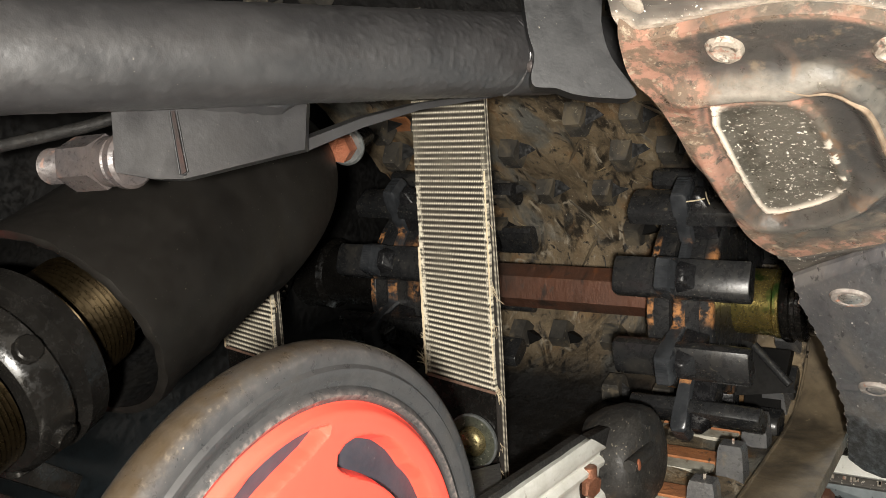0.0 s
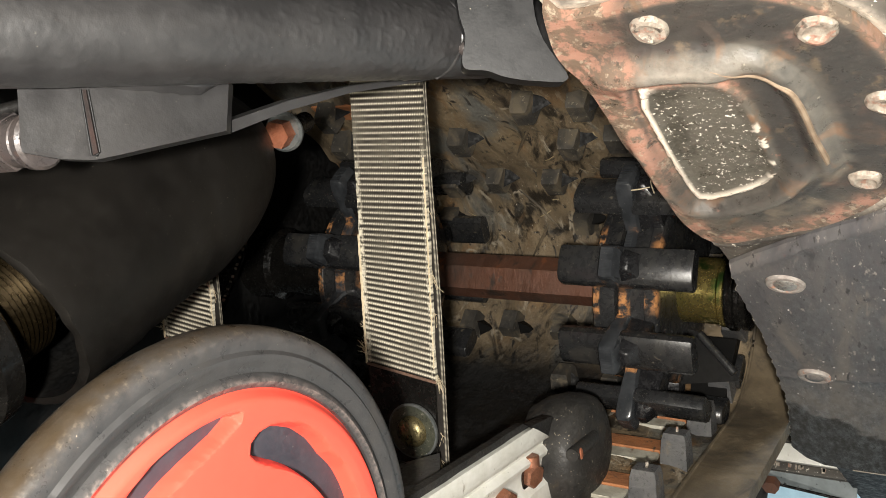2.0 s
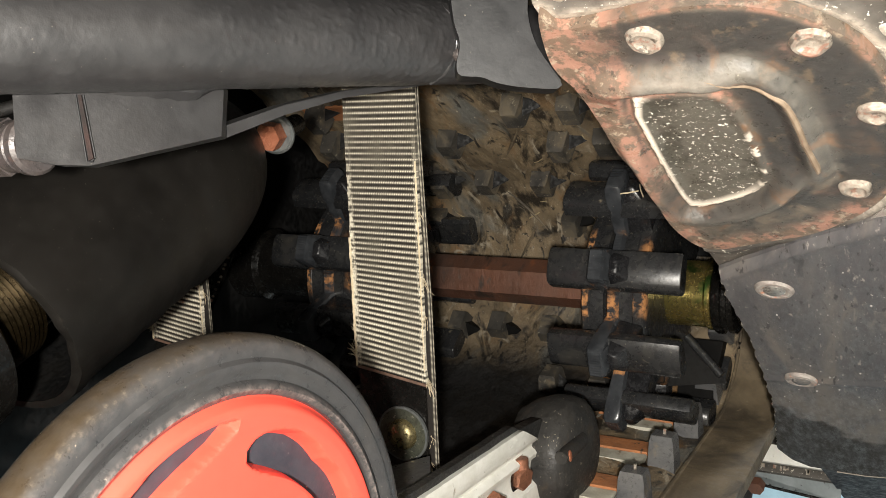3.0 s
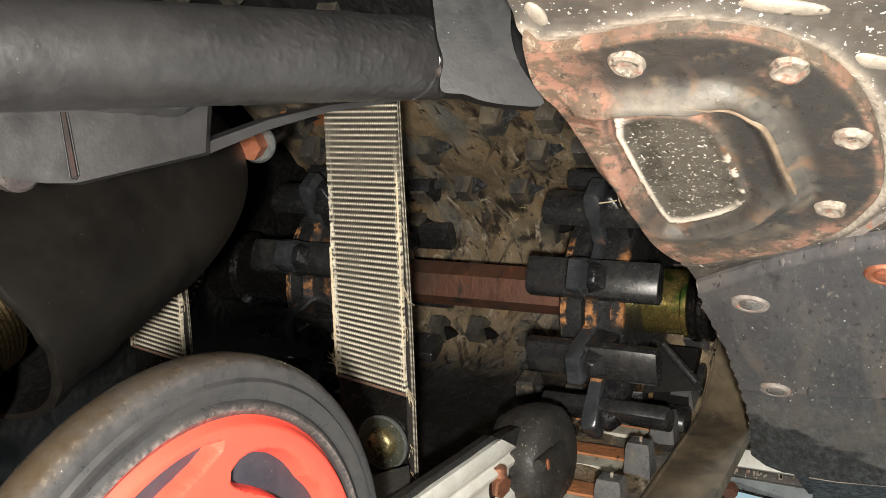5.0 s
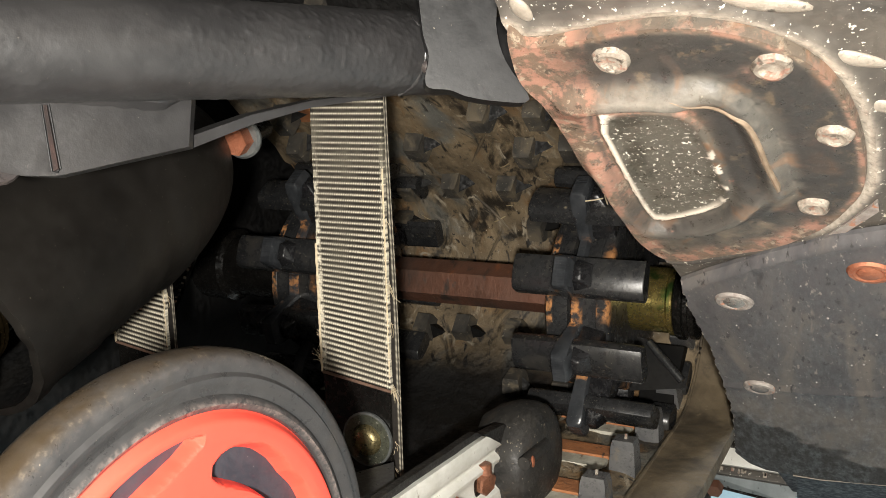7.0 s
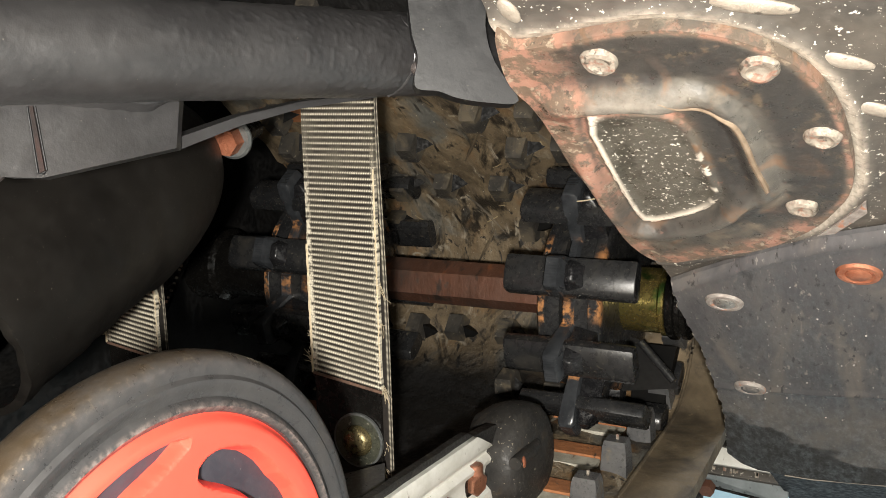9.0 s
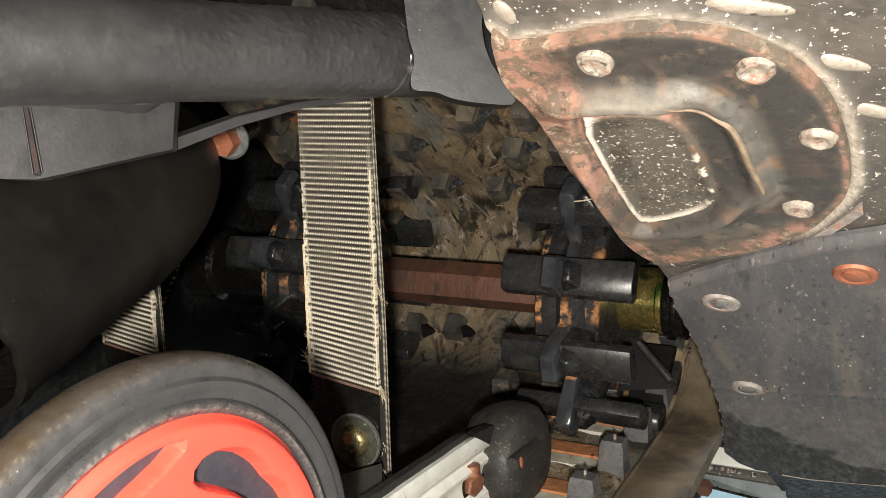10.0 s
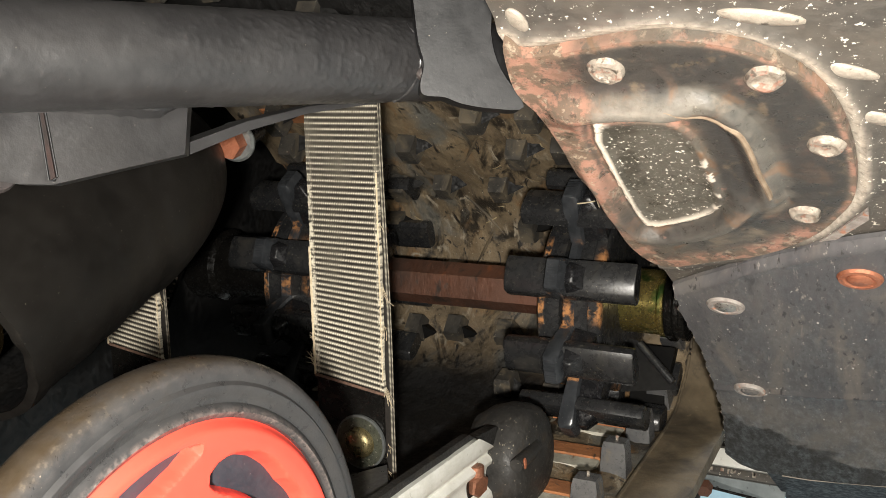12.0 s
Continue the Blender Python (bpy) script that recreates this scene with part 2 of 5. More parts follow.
tyre_rubber = material("grey_tyre_rubber", (0.031, 0.031, 0.032), (0.041, 0.040, 0.040), 26, 0.42, 0.0, 0.2,
                       layers=[((0.040, 0.037, 0.034), 40, 0.56, 0.80, 0.6, 0.4), ((0.30, 0.25, 0.19), 520, 0.715, 0.74, 0.8, 0.0), DUST], masks=[("mud", (0.042, 0.030, 0.018), 60, 0.15, 0.58), ("rim_dust", (0.17, 0.137, 0.10), 520, 0.50, 0.70), ("scuff", (0.23, 0.183, 0.165), 600, 0.38, 0.68)], grit=0.10)
red_plastic = material("red_rim_plastic", (0.92, 0.076, 0.048), (0.90, 0.082, 0.052), 60, 0.36, 0.0, 0.0, layers=[((0.66, 0.13, 0.09), 500, 0.74, 0.80, 0.7, 0.2)], spec=0.7, grit=0.03, rough_var=0.04)
web_grey = material("dark_rim_pocket", (0.030, 0.031, 0.040), (0.040, 0.041, 0.051), 60, 0.5, 0.0, 0.2, relief=0.0005, grit=0.08, layers=[((0.3, 0.28, 0.26), 500, 0.70, 0.74, 0.7, 0.0)])
black_gloss = material("oily_black_metal", (0.005, 0.0046, 0.0042), (0.008, 0.0074, 0.0066), 40, 0.18, 0.0, 0.05, layers=[((0.030, 0.026, 0.022), 120, 0.68, 0.82, 0.5, 0.6)], grit=0.05)
straw = material("dry_straw", (0.42, 0.34, 0.20), (0.32, 0.25, 0.14), 200, 0.8, 0.0, 0.0)
block_grey = material("plain_grey_block", (0.042, 0.041, 0.042), (0.055, 0.053, 0.053), 40, 0.45, 0.0, 0.1, layers=[((0.10, 0.075, 0.05), 40, 0.62, 0.8, 0.7, 0.6)], grit=0.1)
lug_dark = material("smooth_dark_lug", (0.070, 0.071, 0.073), (0.105, 0.103, 0.101), 60, 0.4, 0.0, 0.3, layers=[((0.15, 0.125, 0.09), 70, 0.58, 0.72, 0.8, 0.6)], grit=0.1)
washer_green = material("greenish_zinc_washer", (0.10, 0.105, 0.075), (0.055, 0.058, 0.045), 160, 0.40, 0.5, 0.3, layers=[((0.45, 0.42, 0.34), 480, 0.62, 0.67, 0.5, 0.0), ((0.02, 0.02, 0.016), 200, 0.60, 0.68, 0.5, 0.4)])
dull_zinc = material("dull_yellow_zinc", (0.30, 0.25, 0.13), (0.22, 0.18, 0.09), 90, 0.34, 0.8, 0.15, layers=[((0.05, 0.045, 0.03), 160, 0.62, 0.7, 0.5, 0.4)])
cord_brown = material("brown_strap_end", (0.16, 0.09, 0.06), (0.09, 0.055, 0.04), 300, 0.8, 0.0, 0.2)
navy_plastic = material("navy_lip_plastic", (0.005, 0.008, 0.013), (0.008, 0.012, 0.018), 40, 0.5, 0.0, 0.05, grit=0.03, spec=0.3)
washer_grey = material("grey_flange_washer", (0.10, 0.11, 0.11), (0.16, 0.165, 0.16), 90, 0.45, 0.5, 0.2)
blue_alloy = material("bluish_grey_alloy", (0.20, 0.225, 0.23), (0.13, 0.15, 0.155), 60, 0.5, 0.3, 0.2, layers=[((0.03, 0.03, 0.03), 120, 0.62, 0.7, 0.6, 0.4)], relief=0.0006)
concrete = material("concrete_floor", (0.30, 0.29, 0.27), (0.38, 0.37, 0.34), 3, 0.75, 0.0, 0.3, grain=20)
blue_paint = material("pale_blue_wall", (0.36, 0.52, 0.60), (0.40, 0.56, 0.63), 2, 0.6, 0.0, 0.1, grain=20)
white_paint = material("white_wall", (0.70, 0.70, 0.68), (0.76, 0.75, 0.73), 2, 0.7, 0.0, 0.1, grain=20)


# ---- mesh helpers ----
def mesh_of(name, bm, mat_, smooth=True):
    me = bpy.data.meshes.new(name)
    bmesh.ops.recalc_face_normals(bm, faces=bm.faces)
    bm.to_mesh(me)
    bm.free()
    me.materials.append(mat_)
    if smooth:
        me.shade_smooth()
        me.set_sharp_from_angle(angle=radians(38))
    return me


def thing(name, at, label, category, group="", kind=""):
    ob = new(name)
    ob.location = at
    ob.empty_display_size = 0.02
    return tagged(ob, label, category, group, kind)


def part(name, bm, mat_, parent, label="", smooth=True):
    """One mesh under a thing or a part, given in the place's own metres."""
    root, off = parent, Vector((0, 0, 0))
    while root is not None:
        off += root.location
        root = root.parent
    bmesh.ops.translate(bm, verts=bm.verts, vec=-off)
    ob = new(name, mesh_of(name, bm, mat_, smooth))
    ob.parent = parent
    return tagged(ob, label)


def bevel(bm, w, seg=2, angle=35):
    ed = [e for e in bm.edges if len(e.link_faces) == 2 and e.calc_face_angle(0) > radians(angle)]
    if ed:
        bmesh.ops.bevel(bm, geom=ed, offset=w, segments=seg, profile=0.6, affect="EDGES")
    return bm


def box(lo, hi, w=0.0):
    bm = bmesh.new()
    bmesh.ops.create_cube(bm, size=1.0)
    for v in bm.verts:
        v.co = [lo[k] + (v.co[k] + 0.5) * (hi[k] - lo[k]) for k in range(3)]
    return bevel(bm, w) if w else bm


def frame_of(p, q, up=(0, 0, 1)):
    w = (Vector(q) - Vector(p)).normalized()
    u = w.cross(Vector(up))
    u = (u if u.length > 1e-4 else w.cross(Vector((0, 1, 0)))).normalized()
    return u, w.cross(u), w


def lathe(p, q, profile, seg=40, start=0.0, sweep=360.0):
    """Turns (distance along p-q in metres, radius) pairs about the line from p to q."""
    u, v, w = frame_of(p, q)
    bm = bmesh.new()
    full = sweep >= 359.9
    n = seg if full else seg + 1
    rings = []
    for s, r in profile:
        if r < 1e-6:
            rings.append([bm.verts.new(Vector(p) + w * s)])
        else:
            rings.append([bm.verts.new(Vector(p) + w * s + (u * math.cos(a) + v * math.sin(a)) * r) for a in (radians(start + sweep * k / seg) for k in range(n))])
    for a, b in zip(rings, rings[1:]):
        for k in range(seg):
            k2 = (k + 1) % n
            quad = [a[k % len(a)], a[k2 % len(a)], b[k2 % len(b)], b[k % len(b)]]
            quad = list(dict.fromkeys(quad))
            if len(quad) > 2:
                bm.faces.new(quad)
    return bm


def rod(p, q, r, seg=24, edge=0.0):
    length = (Vector(q) - Vector(p)).length
    e = edge or r * 0.12
    return lathe(p, q, [(0, 0), (0, r - e), (e, r), (length - e, r), (length, r - e), (length, 0)], seg)


def hexhead(p, q, r):
    return bevel(lathe(p, q, [(0, 0), (0, r), ((Vector(q) - Vector(p)).length, r), ((Vector(q) - Vector(p)).length, 0)], 6), r * 0.08, 1)


def slab(points, thick, w=0.0):
    """A plate: a ring of points in 3D and the vector of its thickness."""
    bm = bmesh.new()
    a = [bm.verts.new(Vector(p)) for p in points]
    b = [bm.verts.new(Vector(p) + Vector(thick)) for p in points]
    bm.faces.new(a), bm.faces.new(b[::-1])
    for k in range(len(a)):
        bm.faces.new((a[k], b[k], b[(k + 1) % len(a)], a[(k + 1) % len(a)]))
    return bevel(bm, w) if w else bm


def sweep(path, r, seg=8):
    """A round wire along a path of points; r may be a function of the way along it."""
    bm = bmesh.new()
    rings = []
    path = [Vector(p) for p in path]
    for k, p in enumerate(path):
        u, v, w = frame_of(path[max(0, k - 1)], path[min(len(path) - 1, k + 1)])
        size = r(k / (len(path) - 1)) if callable(r) else r
        rings.append([bm.verts.new(p + (u * math.cos(a) + v * math.sin(a)) * size) for a in (math.tau * j / seg for j in range(seg))])
    for a, b in zip(rings, rings[1:]):
        for j in range(seg):
            bm.faces.new((a[j], a[(j + 1) % seg], b[(j + 1) % seg], b[j]))
    bm.faces.new(rings[0][::-1]), bm.faces.new(rings[-1])
    return bm


def smooth_ring(points, n=8):
    """A closed Catmull-Rom curve through flat points."""
    out, m = [], len(points)
    for k in range(m):
        p0, p1, p2, p3 = (Vector(points[(k + j) % m]) for j in (-1, 0, 1, 2))
        for j in range(n):
            t = j / n
            out.append(0.5 * (2 * p1 + (p2 - p0) * t + (2 * p0 - 5 * p1 + 4 * p2 - p3) * t * t + (3 * p1 - p0 - 3 * p2 + p3) * t ** 3))
    return out


def set_attribute(ob, name, fn):
    """A float on each vertex: fn(position in the place's metres)."""
    at = ob.data.attributes.new(name, "FLOAT", "POINT")
    off, root = Vector((0, 0, 0)), ob
    while root is not None:
        off += root.location
        root = root.parent
    for k, v in enumerate(ob.data.vertices):
        at.data[k].value = fn(v.co + off)
    return ob


def step(a, b, x):
    t = min(1.0, max(0.0, (x - a) / (b - a)))
    return t * t * (3 - 2 * t)


def band(x, c, w):
    return math.exp(-((x - c) / w) ** 2)

# ---- the room ----
def setting(name, lo, hi, mat_, label):
    ob = new(name, mesh_of(name, box(lo, hi), mat_, False))
    return tagged(ob, label, name.split("_")[0], kind="structure")


setting("floor", (-3.2, -3.2, -0.1), (3.2, 3.2, 0.0), concrete, "grey concrete workshop floor under the machine")
setting("wall_front", (-3.2, 2.6, 0.0), (3.2, 2.72, 2.7), blue_paint, "pale blue painted workshop wall")
setting("wall_back", (-3.2, -3.2, 0.0), (3.2, -3.08, 2.7), white_paint, "plain white workshop wall")
setting("wall_left", (-3.2, -3.08, 0.0), (-3.08, 2.6, 2.7), white_paint, "plain white workshop wall")
setting("wall_right", (3.08, -3.08, 0.0), (3.2, 2.6, 2.7), white_paint, "plain white workshop wall")
setting("ceiling", (-3.2, -3.2, 2.7), (3.2, 2.72, 2.8), white_paint, "plain white workshop ceiling")

GROUP = "snowmobile underside"

# ---- tunnel: the folded sheet that houses the track ----
tunnel = thing("tunnel", (-0.34, 0.0, 0.39), "dark folded sheet metal tunnel over the rubber track", "tunnel", GROUP)
# Closed roof, sides and front, added largely unseen to shut light out.
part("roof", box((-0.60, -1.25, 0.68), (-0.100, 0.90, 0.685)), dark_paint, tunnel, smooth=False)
# Left side runs on down to the floor, added to darken the gap below.
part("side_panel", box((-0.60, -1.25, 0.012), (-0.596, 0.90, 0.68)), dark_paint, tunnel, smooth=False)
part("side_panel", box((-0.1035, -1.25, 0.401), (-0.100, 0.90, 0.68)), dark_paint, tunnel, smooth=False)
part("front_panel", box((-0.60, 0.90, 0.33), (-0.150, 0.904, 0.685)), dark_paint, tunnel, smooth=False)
edge_plate = part("edge_strip", box((-0.5962, 0.562, 0.36), (-0.545, 0.566, 0.50), 0.001), black_gloss, tunnel, "oily black sheet edge with bright chips")
for k in range(15):
    z = 0.385 + 0.006 * k + random.uniform(-0.002, 0.002)
    part("paint_chip", box((-0.5475, 0.5608, z), (-0.5452, 0.5625, z + random.uniform(0.001, 0.003)), 0.0003), worn_rivet, edge_plate)

# ---- running board: deck sheet, stamped plate, plastic panel ----
board = thing("running_board", (0.05, 0.2, 0.375), "worn black running board underside with rusted stamped plate", "running board", GROUP)


def grid_sheet(x0, x1, y0, y1, nx, ny, height, thick):
    bm = bmesh.new()
    low = [[bm.verts.new((x0 + (x1 - x0) * i / nx, y0 + (y1 - y0) * j / ny, 0)) for i in range(nx + 1)] for j in range(ny + 1)]
    for row in low:
        for v in row:
            v.co.z = height(v.co.x, v.co.y)
    for j in range(ny):
        for i in range(nx):
            bm.faces.new((low[j][i], low[j + 1][i], low[j + 1][i + 1], low[j][i + 1]))
    rim = [e for e in bm.edges if len(e.link_faces) == 1]
    up = bmesh.ops.extrude_edge_only(bm, edges=rim)
    for v in [g for g in up["geom"] if isinstance(g, bmesh.types.BMVert)]:
        v.co.z += thick
    return bm


PLATE = [(-0.1172, 0.2238), (-0.1152, 0.2300), (-0.1073, 0.2305), (-0.0939, 0.2281), (-0.0784, 0.2251), (-0.0625, 0.2244), (-0.0464, 0.2282), (-0.0343, 0.2353), (-0.0239, 0.2456),
         (-0.0166, 0.2605), (-0.0125, 0.2778), (-0.0103, 0.3004), (-0.0112, 0.3198), (-0.0169, 0.3362), (-0.0276, 0.3542), (-0.0462, 0.3726), (-0.0711, 0.3846), (-0.0940, 0.3931),
         (-0.1050, 0.3758), (-0.1089, 0.3476), (-0.1110, 0.3257), (-0.1132, 0.3068), (-0.1138, 0.2909), (-0.1162, 0.2680), (-0.1206, 0.2560), (-0.1212, 0.2444)]
DISH = [(-0.0986, 0.2722), (-0.0886, 0.2695), (-0.0744, 0.2692), (-0.0664, 0.2732), (-0.0634, 0.2825), (-0.0617, 0.2937), (-0.0604, 0.3137), (-0.0590, 0.3243), (-0.0643, 0.3346), (-0.0769, 0.3435), (-0.0916, 0.3497), (-0.0946, 0.3405), (-0.0970, 0.3064)]
DECK_LEFT = ((0.17, -0.1185), (0.23, -0.1185), (0.2560, -0.1190), (0.2680, -0.1140), (0.3068, -0.1115), (0.3476, -0.1070), (0.3758, -0.1030), (0.3912, -0.0976), (0.4076, -0.0953), (0.4248, -0.0928), (0.44, -0.0928))


def poly_field(x, y, poly):
    """Signed distances of many places to a closed polygon, negative inside."""
    best, inside = np.full(x.shape, 1e9), np.zeros(x.shape, bool)
    for k in range(len(poly)):
        (ax, ay), (bx, by) = poly[k], poly[(k + 1) % len(poly)]
        dx, dy = bx - ax, by - ay
        t = np.clip(((x - ax) * dx + (y - ay) * dy) / (dx * dx + dy * dy + 1e-15), 0, 1)
        best = np.minimum(best, np.hypot(x - ax - t * dx, y - ay - t * dy))
        if abs(dy) > 1e-12:
            inside ^= ((ay > y) != (by > y)) & (x < ax + (y - ay) * dx / dy)
    return np.where(inside, -best, best)


def steps(a, b, x):
    t = np.clip((x - a) / (b - a), 0, 1)
    return t * t * (3 - 2 * t)


def bands(x, c, w):
    return np.exp(-((x - c) / w) ** 2)


def ripple(x, y, scale, seed=0.0):
    return np.array([noise.noise((a * scale, b * scale, seed)) for a, b in zip(x, y)])


def cut_corners(ring, f):
    """Each corner of a closed outline swapped for two points, f of the way along its sides."""
    out = []
    for k in range(len(ring)):
        (ax, ay), (bx, by) = ring[k], ring[(k + 1) % len(ring)]
        out += [(ax + (bx - ax) * f, ay + (by - ay) * f), (bx - (bx - ax) * f, by - (by - ay) * f)]
    return out


def between(x, table):
    for (x0, y0), (x1, y1) in zip(table, table[1:]):
        if x <= x1:
            t = max(0.0, (x - x0) / (x1 - x0))
            return y0 + (y1 - y0) * t
    return table[-1][1]


DISH = cut_corners(DISH, 0.24)
OUTLINE = [tuple(p[:2]) for p in smooth_ring([(x, y, 0) for x, y in PLATE], 4)]


def plate_forms(x, y):
    """The pressing's main lines: distance from the dish, its lower and right-hand sides, and the crest of the swell."""
    d = poly_field(x, y, DISH)
    low = steps(0.300, 0.335, y - 0.35 * (x + 0.075))
    right = steps(-0.072, -0.052, x) * (1 - low)
    left = steps(-0.099, -0.107, x) * steps(0.258, 0.275, y) * (1 - low)
    return d, low, right, left, 0.0115 + 0.0095 * right


def plate_heights(x, y):
    d, low, right, left, crest = plate_forms(x, y)
    upper = steps(crest - 0.0085, crest - 0.0015, d) * (1 - steps(crest, crest + 0.0125 - 0.0080 * right, d)) * (1 - low) * (1 - 0.75 * left)
    lower = steps(0.0010, 0.0080, d) * (1 - steps(0.0100, 0.0160, d)) * low
    dent = 0.0003 * ripple(x, y, 70, 2.0) + 0.00012 * ripple(x, y, 220, 5.0)
    floor_ = np.where(d < 0, -0.0012 * steps(-0.004, 0, d), -0.0012 * (1 - steps(0, 0.003, d)))
    return 0.3735 + 0.012 * (y - 0.30) - 0.0064 * upper * (1 - 0.40 * right) - 0.0060 * lower + floor_ + dent


def plate_z(x, y):
    return float(plate_heights(np.array([x]), np.array([y]))[0])


def reach(poly, cx, cy, ang):
    """How far the outline lies from (cx, cy) at that angle."""
    far, ux, uy = 0.0, math.cos(ang), math.sin(ang)
    for k in range(len(poly)):
        (ax, ay), (bx, by) = poly[k], poly[(k + 1) % len(poly)]
        det = ux * (ay - by) - uy * (ax - bx)
        if abs(det) > 1e-12:
            r = ((ax - cx) * (ay - by) - (ay - cy) * (ax - bx)) / det
            t = (ux * (ay - cy) - uy * (ax - cx)) / det
            if -1e-6 <= t <= 1 + 1e-6 and r > far:
                far = r
    return far


def stamped_plate():
    """Rings that follow the dish and the outline, so that no crease runs across the mesh."""
    cx, cy, n = -0.0790, 0.3080, 400
    angles = [math.tau * k / n for k in range(n)]
    inner, outer = ([reach(poly, cx, cy, a) for a in angles] for poly in (DISH, OUTLINE))
    radii = [[r * k / 12 for r in inner] for k in range(1, 13)] + [[a + (b - a) * (k / 84) for a, b in zip(inner, outer)] for k in range(1, 85)]
    flat = np.array([(cx, cy)] + [(cx + r * math.cos(a), cy + r * math.sin(a)) for ring in radii for r, a in zip(ring, angles)])
    z = plate_heights(flat[:, 0], flat[:, 1])
    bm = bmesh.new()
    vs = [bm.verts.new((x, y, h)) for (x, y), h in zip(flat, z)]
    rows = [vs[1 + k * n:1 + (k + 1) * n] for k in range(len(radii))]
    for j in range(n):
        bm.faces.new((vs[0], rows[0][j], rows[0][(j + 1) % n]))
    for dz, grow in ((0.0016, 1.004), (0.0040, 1.002)):
        rows.append([bm.verts.new((cx + (v.co.x - cx) * grow, cy + (v.co.y - cy) * grow, v.co.z + dz)) for v in rows[-1]])
    for p, q in zip(rows, rows[1:]):
        for j in range(n):
            bm.faces.new((p[j], q[j], q[(j + 1) % n], p[(j + 1) % n]))
    return bm


def paint_field(ob, fields):
    """Writes arrays of one float a vertex onto a mesh."""
    for name, values in fields.items():
        ob.data.attributes.new(name, "FLOAT", "POINT").data.foreach_set("value", np.clip(values, 0, 1).astype(np.float32))


def flat_places(ob):
    co = np.empty(len(ob.data.vertices) * 3, np.float32)
    ob.data.vertices.foreach_get("co", co)
    co = co.reshape(-1, 3).astype(float)
    return co[:, 0] + board.location.x, co[:, 1] + board.location.y


def deck_sheet():
    bm = grid_sheet(-0.1218, 0.14, 0.17, 0.43, 130, 130, lambda x, y: 0.3775, 0.004)
    low = [v for v in bm.verts if v.co.z < 0.379]
    e = poly_field(np.array([v.co.x for v in low]), np.array([v.co.y for v in low]), OUTLINE)
    for v, k in zip(low, e):
        v.co.z -= 0.0022 * band(k, 0.004, 0.003) if k > -0.002 else 0
    bm.normal_update()
    for v in bm.verts:
        v.co.x = max(v.co.x, between(v.co.y, DECK_LEFT))
    bmesh.ops.dissolve_degenerate(bm, dist=1e-6, edges=bm.edges)
    return bm


deck = part("deck_sheet", deck_sheet(), deck_paint, board, "black sheet worn through to bright specks")
dx_, dy_ = flat_places(deck)
rim_ = poly_field(dx_, dy_, OUTLINE)
paint_field(deck, {"wear": 0.9 * bands(rim_ + 0.0008 * ripple(dx_, dy_, 90), 0.0022, 0.0021) * (0.85 + 0.35 * ripple(dx_, dy_, 40, 3.0)) * steps(0.372, 0.345, dy_ - 0.15 * (dx_ + 0.02))})
part("rear_sheet", box((-0.1218, -0.9, 0.3776), (0.26, 0.17, 0.3815)), deck_paint, board, smooth=False)
part("outer_sheet", box((0.14, 0.17, 0.3776), (0.26, 0.43, 0.3815)), deck_paint, board, smooth=False)
part("front_sheet", box((-0.088, 0.43, 0.3790), (0.26, 0.69, 0.3825)), deck_paint, board, smooth=False)

RIVETS = ((-0.0852, 0.2385, 0.0064), (-0.0356, 0.2450, 0.0064), (-0.0193, 0.2838, 0.0062), (-0.0284, 0.3334, 0.0060))
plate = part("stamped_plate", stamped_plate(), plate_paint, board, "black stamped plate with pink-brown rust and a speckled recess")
px_, py_ = flat_places(plate)
d_, low_, right_, left_, crest_ = plate_forms(px_, py_)
e_ = poly_field(px_, py_, OUTLINE)
near_rivet = sum(np.exp(-(((px_ - x + 0.008) / 0.0045) ** 2 + ((py_ - y - 0.003) / 0.0035) ** 2)) for x, y, r in RIVETS[1:])
west, south, north = steps(-0.090, -0.098, px_), steps(0.328, 0.340, py_), steps(0.285, 0.270, py_)
jit = 0.0006 * ripple(px_, py_, 210) + 0.0004 * ripple(px_, py_, 500, 7.0)
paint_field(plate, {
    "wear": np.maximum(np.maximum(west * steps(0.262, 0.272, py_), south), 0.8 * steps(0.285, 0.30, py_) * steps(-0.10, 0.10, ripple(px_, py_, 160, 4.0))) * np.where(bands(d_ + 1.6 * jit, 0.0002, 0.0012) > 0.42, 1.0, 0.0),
    # bare: rubbed crest metal, with the swell's highlight painted into it
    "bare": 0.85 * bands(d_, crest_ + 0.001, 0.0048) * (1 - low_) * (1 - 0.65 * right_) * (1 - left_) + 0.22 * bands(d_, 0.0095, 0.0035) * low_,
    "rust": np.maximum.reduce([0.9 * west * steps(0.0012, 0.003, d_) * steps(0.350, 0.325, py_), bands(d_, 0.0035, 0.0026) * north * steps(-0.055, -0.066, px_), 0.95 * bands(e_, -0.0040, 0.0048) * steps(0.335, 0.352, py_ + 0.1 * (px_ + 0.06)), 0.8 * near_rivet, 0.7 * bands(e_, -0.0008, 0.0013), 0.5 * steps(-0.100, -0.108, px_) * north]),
    # dark: valley and crease shade painted in, along with black flange paint
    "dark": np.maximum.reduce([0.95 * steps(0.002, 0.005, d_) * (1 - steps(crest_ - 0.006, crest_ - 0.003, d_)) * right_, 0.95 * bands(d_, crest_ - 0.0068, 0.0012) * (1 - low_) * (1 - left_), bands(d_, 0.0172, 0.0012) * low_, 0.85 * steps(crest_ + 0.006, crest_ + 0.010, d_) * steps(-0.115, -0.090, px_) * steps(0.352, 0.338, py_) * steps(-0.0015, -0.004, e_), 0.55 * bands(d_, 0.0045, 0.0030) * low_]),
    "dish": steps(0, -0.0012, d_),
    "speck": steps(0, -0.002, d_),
})
